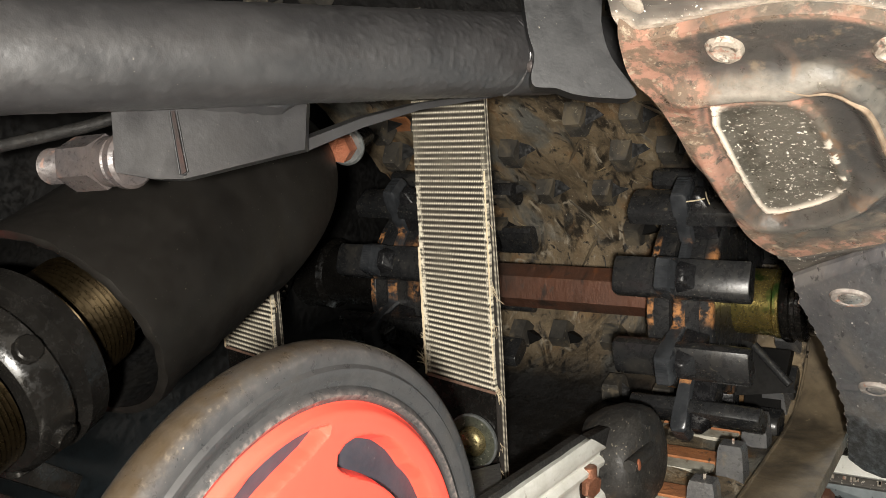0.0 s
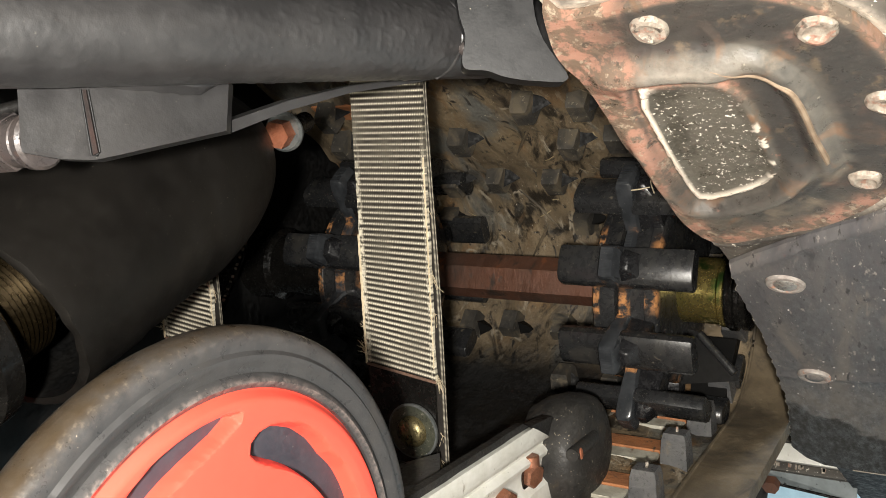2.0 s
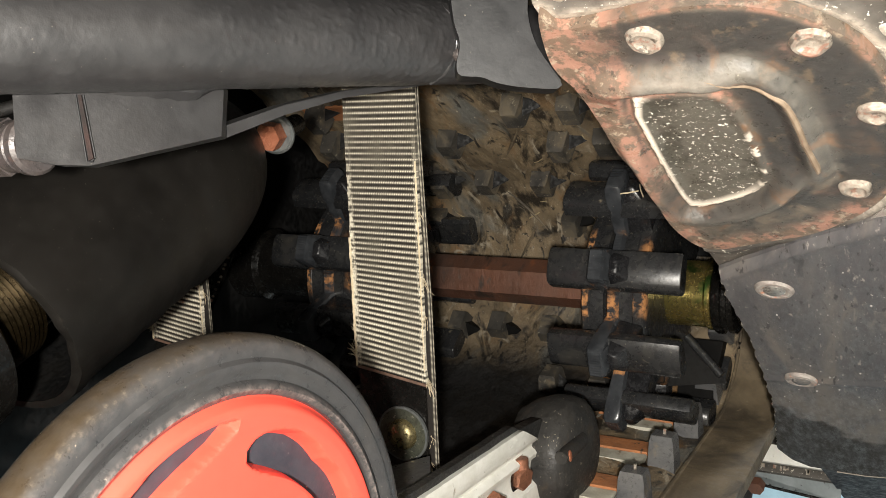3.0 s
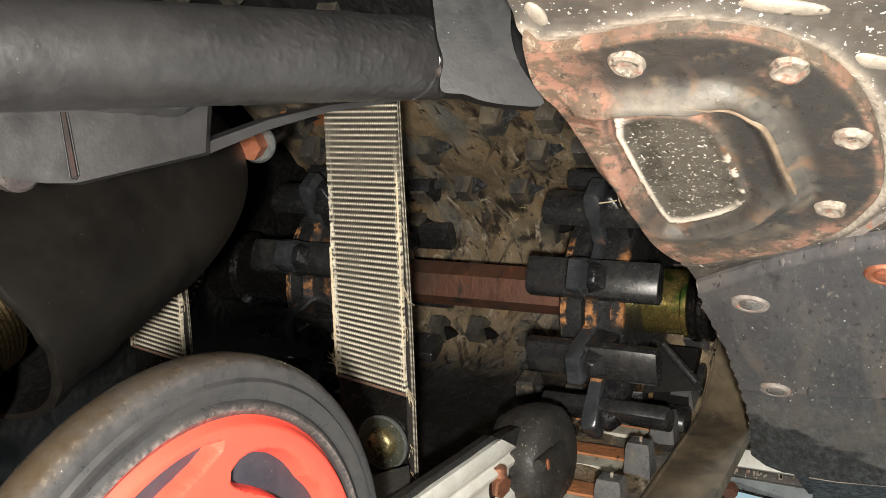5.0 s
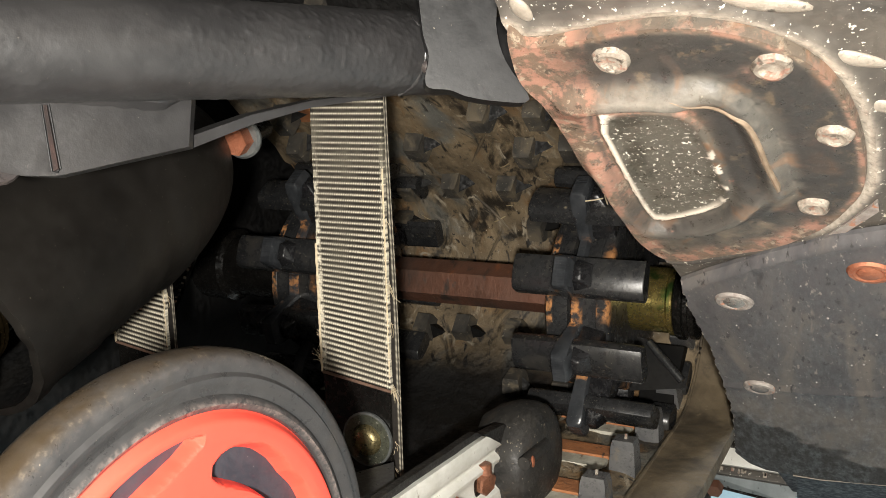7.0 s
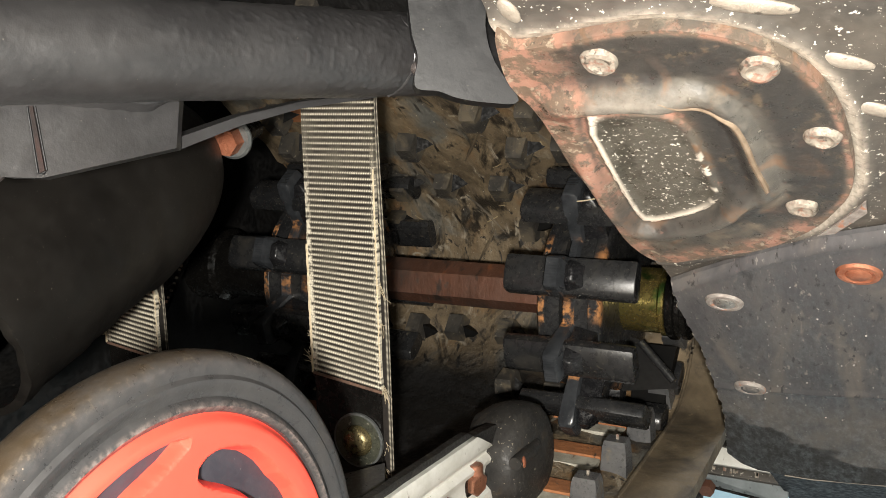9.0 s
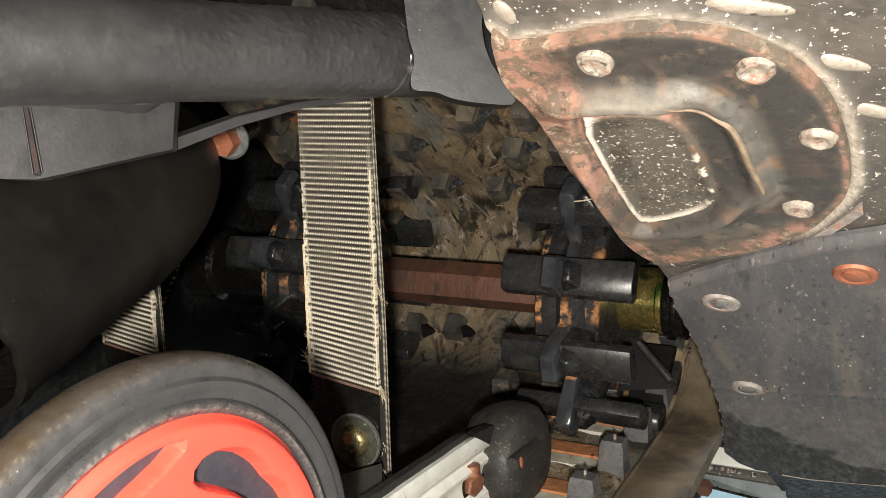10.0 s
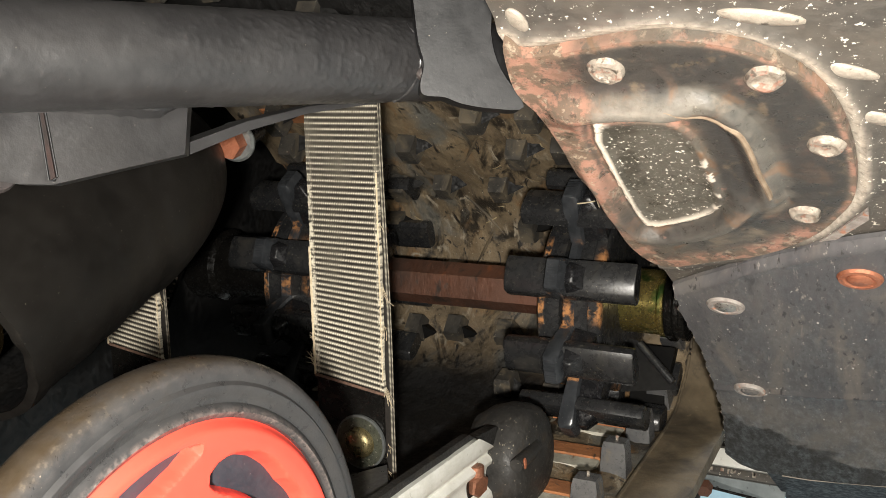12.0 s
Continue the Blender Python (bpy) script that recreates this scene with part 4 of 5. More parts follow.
for r in range(-8, 6):
    s = LOW_S - 0.020 + 0.0640 * r
    for x in (-0.205, -0.425) if on_track(s)[1] < 0.385 else ():
        along(x, s, 0.0036, (0.060, 0.019), 0.04, "guide_clip", clip_rust, "orange rusted steel guide clip")
        along(x, s + 0.0180, 0.0024, (0.060, 0.016), 0.04, "clip_bar", clip_bare, "bare greyish bar below the clip")
for x in (-0.472,):
    along(x, TOP_S - (AY - 0.535), 0.0034, (0.046, 0.020), 0.04, "guide_clip", clip_rust, "orange rusted steel guide clip")
# outer paddles, which carry the track on the floor
n_out = 40
for k in range(n_out):
    y, z, ny, nz = on_track(LENGTHS[-1] * k / n_out)
    ty, tz = -nz, ny
    pts = []
    for lv, hw in ((0.004, 0.010), (0.0585, 0.0045)):
        pts += [(y + ny * lv + ty * hw, z + nz * lv + tz * hw), (y + ny * lv - ty * hw, z + nz * lv - tz * hw)]
    ring = [(-0.515, *pts[0]), (-0.515, *pts[1]), (-0.515, *pts[3]), (-0.515, *pts[2])]
    part("outer_paddle", slab(ring, (0.38, 0, 0)), lug_rubber, track)

for x, s, dx, ds in ((-0.245, -0.125, 0.045, 0.050), (-0.300, -0.080, -0.030, 0.045), (-0.270, -0.020, 0.028, 0.040), (-0.350, 0.020, 0.030, 0.045), (-0.330, 0.060, -0.022, 0.038), (-0.290, 0.085, 0.012, 0.042), (-0.262, 0.075, 0.016, 0.036), (-0.235, -0.060, -0.020, 0.040)):
    line = []
    for k in range(9):
        y, z, ny, nz = on_track(TOP_S + s + ds * k / 8)
        line.append((x + dx * k / 8, y - ny * 0.0034, z - nz * 0.0034))
    part("mould_ridge", sweep(line, lambda t: 0.0003 + 0.0011 * math.sin(math.pi * t), 6), edge_rubber, track)


def dry_grass():
    bm = bmesh.new()
    for k in range(12):
        y, z, ny, nz = on_track(random.uniform(-0.10, 0.15))
        p = Vector((random.uniform(-0.42, -0.18), y - ny * 0.0035, z - nz * 0.0035))
        d = Vector((random.uniform(-1, 1), -nz * random.uniform(-1, 1), ny * random.uniform(-1, 1))).normalized()
        ln = random.uniform(0.004, 0.018)
        side = d.cross(Vector((0, ny, nz))).normalized() * random.uniform(0.00025, 0.0006)
        lift = Vector((0, -ny, -nz)) * 0.0008
        a = [bm.verts.new(p + d * ln * t + side * s + lift * math.sin(math.pi * t)) for t in (0, 0.5, 1) for s in (-1, 1)]
        bm.faces.new((a[0], a[1], a[3], a[2])), bm.faces.new((a[2], a[3], a[5], a[4]))
    ob = new("dry_grass", mesh_of("dry_grass", bm, straw, False))
    return tagged(ob, "dry straw bits stuck in the mud on the track", "straw", kind="stuff")


dry_grass()



def stalk(path, label):
    ob = new("straw_stalk", mesh_of("straw_stalk", sweep(path, 0.0005, 6), thread))
    return tagged(ob, label, "straw", "straw stalks")


stalk([(-0.4426, 0.690, 0.5249), (-0.4270, 0.689, 0.5327), (-0.4111, 0.690, 0.5401)], "pale straw stalk caught on the sprocket bar")
stalk([(-0.2017, 0.538, 0.4852), (-0.1918, 0.5375, 0.4864), (-0.1853, 0.538, 0.4884)], "pale bent straw stalk lying across the sprocket tooth")
stalk([(-0.1856, 0.538, 0.4935), (-0.1838, 0.5375, 0.4885), (-0.1813, 0.538, 0.4837)], "short pale straw stalk beside the sprocket tooth")

# ---- bearing housing behind the right sprocket ----
housing = thing("bearing_housing", (-0.155, 0.67, 0.42), "shiny black ribbed bearing housing beside the sprocket", "housing", GROUP)
part("web", slab([(-0.1856, 0.6652, 0.4393), (-0.1721, 0.6632, 0.4361), (-0.1378, 0.6761, 0.4051), (-0.1813, 0.6756, 0.3971)], (-0.004, 0.012, 0.004), 0.001), shade_black, housing, "triangular black web")
# Ridge rod in a lighter black than the web, to draw its highlight.
part("rib", rod((-0.1695, 0.6600, 0.4330), (-0.1415, 0.6688, 0.4078), 0.0032, 14), sprocket_plastic, housing)
part("boss", slab([(-0.1734, 0.7649, 0.4723), (-0.1581, 0.7719, 0.4763), (-0.1547, 0.782, 0.4589), (-0.1731, 0.7735, 0.4545)], (-0.004, 0.02, 0.008), 0.002), slider_plastic, housing, "grey-black square boss")
part("arm", slab([(-0.1856, 0.7090, 0.4500), (-0.1530, 0.7090, 0.4500), (-0.1560, 0.7090, 0.3900), (-0.1813, 0.7090, 0.3900)], (0, 0.012, 0.004), 0.001), shade_black, housing)
part("wire_clip", sweep([(-0.1982, 0.6762, 0.4585), (-0.201, 0.6783, 0.4507), (-0.203, 0.6803, 0.4439), (-0.2003, 0.684, 0.4394), (-0.1968, 0.6877, 0.4359)], 0.0016, 8), copper, housing, "copper-tinted bent wire clip")

# ---- suspension arm: round tube with bracket, gusset and saddle ----
TA, TB = Vector((-0.2314, 0.1784, 0.3382)), Vector((-0.1929, 0.2765, 0.4096))
TW = (TB - TA).normalized()
SEE = Vector((0.5369, -0.7588, -0.3689))           # towards the open side
TDOWN = TW.cross(SEE).normalized()
TDOWN = TDOWN if TDOWN.z < 0 else -TDOWN
TOUT = TDOWN.cross(TW).normalized()
TOUT = TOUT if TOUT.dot(SEE) > 0 else -TOUT
arm = thing("suspension_arm", tuple(TA), "satin black tubular suspension arm with welded bracket", "suspension arm", GROUP)


def on_arm(s, d, o):
    return TA + TW * s + TDOWN * d + TOUT * o


def arm_tube():
    stops = [0.004 * k for k in range(0, 55)] + [0.22 + 0.0008 * k for k in range(0, 282)] + [0.446 + 0.004 * k for k in range(0, 18)]
    bm = lathe(TA - TW * 0.32, TB + TW * 0.06, [(d, 0.0177) for d in stops], 140)
    for v in bm.verts:
        off = v.co - TA
        out = (off - TW * off.dot(TW)).normalized()
        rough = 0.35 + 0.65 * step(-0.02, 0.09, off.dot(TW))
        lump = 0.00026 * step(0.24, 0.46, noise.noise(v.co * 360)) + 0.00016 * step(0.20, 0.45, noise.noise(v.co * 620 + Vector((4, 0, 0)))) + 0.00008 * noise.noise(v.co * 110)
        v.co += out * (lump * rough + 0.0002 * noise.noise(v.co * 45))
    return bm


part("tube", arm_tube(), arm_paint, arm, "satin black painted steel tube")


def weld(path, r, name="weld_bead"):
    bm = sweep(path, r, 8)
    for v in bm.verts:
        v.co += 0.0006 * Vector((noise.noise(v.co * 300), noise.noise(v.co * 300 + Vector((5, 0, 0))), noise.noise(v.co * 300 + Vector((0, 7, 0)))))
    return part(name, bm, arm_paint, arm)


MAIN = [(-0.2545, 0.1541, 0.3051), (-0.2489, 0.1643, 0.2821), (-0.2445, 0.1744, 0.2858), (-0.2408, 0.1834, 0.291), (-0.227, 0.2173, 0.3241), (-0.2301, 0.2122, 0.3422), (-0.2428, 0.1822, 0.3255)]


def cast_bracket():
    bm = slab(MAIN, -0.008 * SEE)
    bevel(bm, 0.0036, 4)
    bmesh.ops.triangulate(bm, faces=bm.faces)
    bmesh.ops.subdivide_edges(bm, edges=[e for e in bm.edges if e.calc_length() > 0.003], cuts=5, use_grid_fill=True)
    for v in bm.verts:
        v.co += SEE * (0.0007 * noise.noise(v.co * 150) + 0.0004 * noise.noise(v.co * 420))
    return bm


part("bracket", cast_bracket(), arm_paint, arm, "welded bracket box under lumpy satin black paint")
SLOT = [Vector(p) + 0.0011 * SEE for p in ((-0.2466, 0.1723, 0.311), (-0.2462, 0.1732, 0.3116), (-0.2408, 0.1835, 0.2938), (-0.2412, 0.1826, 0.2923))]
part("slot", slab(SLOT, -0.003 * SEE), slot_rust, arm, "thin dark slot in the bracket")
lip = [Vector(MAIN[0]) + (Vector(MAIN[6]) - Vector(MAIN[0])) * t for t in (0.25, 0.6)] + [Vector(MAIN[6]) + (Vector(MAIN[5]) - Vector(MAIN[6])) * 0.1 * t for t in range(0, 10)]
weld([p + SEE * 0.0016 + TDOWN * 0.0004 for p in lip], lambda t: 0.0010 + 0.0054 * step(0, 0.15, t) * step(1.05, 0.75, t), "weld_lip")
part("slot_rim", sweep([SLOT[1] + TW * 0.0007, SLOT[2] + TW * 0.0007, SLOT[2] + TW * 0.0004 - Vector((0, 0, 0.0014)), SLOT[3] - TW * 0.0006, SLOT[0] - TW * 0.0006], 0.0003, 8), saddle_paint, arm, "raised painted rim of the slot")
part("gusset", slab([(-0.2343, 0.2240, 0.3335), (-0.2314, 0.2450, 0.3570), (-0.2235, 0.2665, 0.3788), (-0.2023, 0.2910, 0.4012), (-0.2023, 0.2918, 0.3990), (-0.2235, 0.2682, 0.3765), (-0.2314, 0.2472, 0.3538), (-0.2343, 0.2262, 0.3293)], (-0.010, 0.004, 0.003), 0.0008), arm_paint, arm, "thin black gusset strip")


SADDLE = [(-0.1757, 0.2420, 0.4343), (-0.1746, 0.2558, 0.4082), (-0.1715, 0.2633, 0.3975), (-0.1722, 0.2665, 0.3897), (-0.1708, 0.2693, 0.3861), (-0.1637, 0.2735, 0.3878), (-0.1572, 0.2781, 0.3877), (-0.1470, 0.2844, 0.3897), (-0.1360, 0.2900, 0.3944), (-0.1450, 0.2785, 0.4050), (-0.1492, 0.2698, 0.4170), (-0.1510, 0.2560, 0.4420)]


def saddle():
    ring = smooth_ring(SADDLE, 4)
    return slab(ring, -0.012 * SEE, 0.0025)


part("saddle", saddle(), saddle_paint, arm, "curved black saddle joining the tube end")
weld([on_arm(0.1195 + 0.004 * math.cos(a), 0.0172 * math.sin(a), 0.0172 * math.cos(a)) for a in (radians(-50 + 6 * k) for k in range(0, 24))], 0.0010)
nub = bmesh.new()
bmesh.ops.create_icosphere(nub, subdivisions=2, radius=0.0030)
bmesh.ops.translate(nub, verts=nub.verts, vec=on_arm(0.124, 0.0095, 0.0162))
part("weld_nub", nub, nut_steel, arm, "bright rubbed weld nub")

bolt = thing("pivot_bolt", (-0.262, 0.1728, 0.292), "grey threaded bolt end with lock nut beside the bracket", "bolt", GROUP)
part("washer", rod((-0.2555, 0.1728, 0.2922), (-0.2605, 0.1728, 0.2920), 0.0098), nut_steel, bolt)
part("collar", rod((-0.2600, 0.1728, 0.2920), (-0.2690, 0.1727, 0.2916), 0.0088, 24, 0.002), nut_steel, bolt, "round grey spacer collar")
part("nut", hexhead((-0.2690, 0.1727, 0.2916), (-0.2850, 0.1725, 0.2906), 0.0098), nut_steel, bolt, "grey hexagon lock nut with rust tint")
part("thread_end", lathe((-0.2850, 0.1725, 0.2906), (-0.3010, 0.1722, 0.2896), [(0, 0.0070)] + [(0.001 * k, 0.0066 if k % 2 else 0.0058) for k in range(1, 14)] + [(0.0150, 0.0048), (0.0155, 0)], 24), nut_steel, bolt)

hose = thing("brake_hose", (-0.39, 0.215, 0.335), "thin dark hose with a pale sheen behind the arm", "hose", GROUP)
part("tube", sweep([(-0.4211, 0.2022, 0.3169), (-0.3945, 0.2138, 0.3317), (-0.3747, 0.2223, 0.3432), (-0.3603, 0.2278, 0.3527), (-0.3300, 0.2420, 0.3700)], 0.0030, 12), slider_plastic, hose)

# ---- shock absorber in its black cover ----
CA, CB = Vector((-0.3501, 0.2575, 0.2793)), Vector((-0.3615, 0.2985, 0.3356))
CA = CA - (CB - CA).normalized() * 0.018
CW = (CB - CA).normalized()
CR = 0.0510
shock = thing("shock_absorber", tuple(CA), "threaded brass-coloured shock absorber inside a matt black cover", "shock absorber", GROUP)
length = (CB - CA).length
dome = [(length + 0.094 * math.sin(a), (CR + 0.0020) * math.cos(a) ** 0.58) for a in (radians(4.5 * k) for k in range(1, 21))]
cu, cv, cw = frame_of(CA, CB)


def rough_mouth(bm):
    """Draws the open end of the cover out along its axis, further on one side, with a torn edge."""
    for vert in bm.verts:
        off = vert.co - CA
        if off.dot(cw) < 0.02:
            vert.co -= cw * (0.020 - 0.010 * off.dot(cv) / CR + 0.0014 * noise.noise(vert.co * 160))
    return bm


shell = lathe(CA, CB, [(0.0, CR - 0.0042), (-0.0005, CR - 0.002), (0, CR)] + [(length * k / 12, CR + 0.0006 * math.sin(2.1 * k)) for k in range(1, 13)] + dome, 96)
# The cover's inner wall, split off so its shade can be a near-black colour.
shaded_inside = lathe(CA, CB, [(0.0, CR - 0.0044), (length * 0.5, CR - 0.005), (length, CR - 0.005), (length + 0.060, 0.020), (length + 0.065, 0.0)], 96)
part("cover", rough_mouth(shell), cover_plastic, shock, "matt black rounded plastic cover with a torn mouth")
part("shaded_inside", rough_mouth(shaded_inside), shade_black, shock, "inside of the cover with its shade painted in")
thr = [(-0.014 + 0.0013 * k, 0.0268 if k % 2 else 0.0252) for k in range(0, 24)]
part("threaded_body", lathe(CA - CW * 0.022, CB, thr, 56), brass_thread, shock, "fine threads in yellow zinc")
part("preload_collar", lathe(CA - CW * 0.022, CB, [(-0.050, 0.027), (-0.050, 0.034), (-0.047, 0.037), (-0.036, 0.0385), (-0.034, 0.0345), (-0.030, 0.0345), (-0.028, 0.040), (-0.018, 0.040), (-0.015, 0.037), (-0.0145, 0.027)], 56), black_gloss, shock, "glossy black notched preload collar")
for k in range(6):
    u, v, w = frame_of(CA, CB)
    a = radians(20 + 60 * k)
    c = CA - CW * 0.064 + (u * math.cos(a) + v * math.sin(a)) * 0.0385
    part("notch", rod(c - (u * math.cos(a) + v * math.sin(a)) * 0.004, c + (u * math.cos(a) + v * math.sin(a)) * 0.002, 0.0055, 12), black_gloss, shock)
part("threaded_body", lathe(CA - CW * 0.022, CB, [(-0.085 + 0.0012 * k, 0.0298 if k % 2 else 0.0282) for k in range(0, 29)], 56), brass_thread, shock)
part("lower_collar", lathe(CA - CW * 0.022, CB, [(-0.120, 0.02), (-0.120, 0.036), (-0.112, 0.039), (-0.095, 0.039), (-0.087, 0.034), (-0.085, 0.026)], 56), black_gloss, shock)
part("damper_body", rod(CA - CW * 0.17, CB, 0.021), black_gloss, shock)

eye_bolt = thing("cover_bolt", (-0.338, 0.352, 0.408), "orange rusted hexagon bolt with grey flange washer", "bolt", GROUP)
part("washer", rod((-0.3392, 0.3552, 0.4177), (-0.3381, 0.3520, 0.4147), 0.0116, 32), washer_grey, eye_bolt, "grey flange washer")
part("head", hexhead((-0.3381, 0.3520, 0.4147), (-0.3362, 0.3455, 0.4082), 0.0082), bolt_rust, eye_bolt, "rust-orange hexagon head")
part("shank", rod((-0.3392, 0.3552, 0.4177), (-0.3500, 0.3780, 0.4400), 0.006), black_gloss, eye_bolt)

tray = thing("skid_crossbar", (-0.38, 0.27, 0.19), "dull black flat crossbar low beside the wheel", "crossbar", GROUP)
part("bar", box((-0.44, 0.258, 0.186), (-0.352, 0.284, 0.197), 0.001), black_gloss, tray)
part("bar", box((-0.44, 0.266, 0.166), (-0.352, 0.284, 0.180), 0.001), black_gloss, tray)
part("foot", box((-0.43, 0.268, 0.064), (-0.41, 0.282, 0.187), 0.001), black_gloss, tray)

# ---- limiter straps ----
SD, SN = Vector((0, 0.5966, -0.8025)), Vector((0, -0.8025, -0.5966))
RIB = 0.00315


def strap_webbing(x0, x1, top, length, curl):
    """Ribbed band: rib rows across, each rib beaded like twisted cord."""
    per, across = 6, 124
    rows = int(length / RIB) * per
    bm = bmesh.new()
    lay = bm.verts.layers.float.new("rib")
    soil = bm.verts.layers.float.new("soil")
    front = []
    for j in range(rows + 1):
        s = j / per * RIB
        ph = (j % per) / per
        row = []
        for i in range(across + 1):
            u = i / across
            edge = min(u, 1 - u) * (x1 - x0)
            x = x0 + (x1 - x0) * u + 0.0009 * noise.noise((s * 60, x0 * 9, 0)) * (1 if u > 0.5 else -1) * step(0.08, 0.13, s)
            rib = 0.5 - 0.5 * math.cos(math.tau * ph)
            bead = 0.5 + 0.5 * math.sin(math.tau * (i / 4.0 + 0.95 * ph) + 1.9 * (j // per) + 0.8 * noise.noise((i * 0.35, j // per, 0.5)))
            hem = step(0.0035, 0.0015, edge)
            h = 0.0010 * max(rib * (0.25 + 0.75 * bead), 0.55 * hem)
            skew = (0.0002 + 0.0030 * step(0.10, 0.195, s)) * (u - 0.5) * 2
            p = Vector((x, 0, 0)) + Vector((0, top[0], top[1])) + SD * (s + skew * step(0, 0.02, s)) + SN * (h + curl * step(0.10, length, s) * u)
            v = bm.verts.new(p)
            grime = noise.noise((x * 60, s * 34, 2.2))
            v[lay] = min(1.0, max(rib ** (4.6 - 2.2 * step(0.05, 0.17, s)) * (0.12 + 0.88 * bead ** 0.7 + 0.25 * step(0.10, 0.18, s)), 0.75 * hem * step(0.05, 0.11, s) * step(-0.3, 0.2, noise.noise((s * 400, u * 20, 1)))))
            v[soil] = min(0.9, max(0.0, 0.25 + 0.7 * grime + 0.5 * band(s, 0.060, 0.020)))
            row.append(v)
        front.append(row)
    for j in range(rows):
        for i in range(across):
            bm.faces.new((front[j][i], front[j][i + 1], front[j + 1][i + 1], front[j + 1][i]))
    rim = [e for e in bm.edges if len(e.link_faces) == 1]
    back = bmesh.ops.extrude_edge_only(bm, edges=rim)
    for v in [g for g in back["geom"] if isinstance(g, bmesh.types.BMVert)]:
        v.co -= SN * 0.0024
    return bm


def limiter_strap(dx, label):
    strap = thing("limiter_strap", (-0.2695 + dx, 0.39, 0.37), label, "strap", "limiter straps")
    x0, x1 = -0.2935 + dx, -0.2478 + dx
    part("webbing", strap_webbing(x0, x1, (0.322, 0.4663), 0.1965, 0.0006), webbing, strap, "cream ribs woven over black ground")
    bm = grid_sheet(0, 1, 0, 1, 90, 180, lambda u, v: 0.0, 0.0)
    lay = bm.verts.layers.float.new("rib")
    for v in bm.verts:
        u, s = v.co.x, v.co.y * 0.2520
        v.co = Vector((x0 + 0.002 + (x1 - 0.0012 + 0.0028 * step(0.03, 0.18, s) - x0) * u, 0.322, 0.4663)) + SD * s - SN * (0.0040 + 0.0004 * math.cos(u * 40))
        v[lay] = 0.6 * (band(u, 0.950, 0.009) + band(u, 0.990, 0.007)) * (0.4 + 0.6 * (int(s / 0.0021) % 2))
    solid = part("back_layer", bm, webbing, strap, "black second layer with two stitched edges")
    for s0, side, count, ln0 in ((0.139, 1, 9, 0.010), (0.159, 1, 8, 0.008), (0.1985, 1, 12, 0.009), (0.186, -1, 16, 0.011), (0.172, -1, 7, 0.006), (0.105, 1, 4, 0.005), (0.232, 1, 4, 0.005), (0.246, 1, 6, 0.006)):
        for k in range(count):
            p = Vector((x1 if side > 0 else x0, 0.322, 0.4663)) + SD * (s0 + random.uniform(-0.003, 0.003)) + SN * random.uniform(-0.002, 0.001)
            d = Vector((side * random.uniform(0.1, 0.7), 0, 0)) + SD * (random.uniform(0.2, 0.9) * (1 if side > 0 else -0.7)) + SN * random.uniform(0, 0.3)
            bend = Vector((random.uniform(-0.6, 0.6), random.uniform(-0.5, 0.5), random.uniform(-0.7, 0.3)))
            ln = ln0 * random.uniform(0.4, 1.1)
            part("loose_thread", sweep([p + d * ln * t + bend * 0.45 * ln * t * t for t in (0, 0.25, 0.5, 0.75, 1.0)], random.uniform(0.00008, 0.00018), 4), thread, strap)
    ends = [Vector((x0 + (x1 - x0) * u, 0.322, 0.4663)) + SD * (0.1966 + 0.0032 * (u - 0.5) * 2) + SN * 0.0004 for u in (0, 0.2, 0.4, 0.6, 0.8, 1.0)]
    part("end_cord", sweep(ends, 0.0009, 8), cord_brown, strap, "brown bound end of the webbing")
    part("hem", sweep([Vector((x1 - 0.0006 + 0.0006 * noise.noise((k * 0.9, dx, 0)), 0.322, 0.4663)) + SD * (0.075 + 0.0016 * k) + SN * (0.0008 + 0.0003 * noise.noise((k * 1.7, 4, 0))) for k in range(0, 74)], 0.0005, 6), thread, strap, "frayed cream selvedge cord")
    part("hem", sweep([Vector((x0 - 0.0004 - 0.0008 * abs(noise.noise((k * 0.8, dx, 3))), 0.322, 0.4663)) + SD * (0.118 + 0.0016 * k) + SN * (0.0006 + 0.0003 * noise.noise((k * 1.7, 9, 0))) for k in range(0, 48)], 0.0007, 6), thread, strap)
    return strap


limiter_strap(0.0, "cream and black ribbed limiter strap with frayed edges")
limiter_strap(-0.1645, "cream and black ribbed limiter strap beside the shock cover")


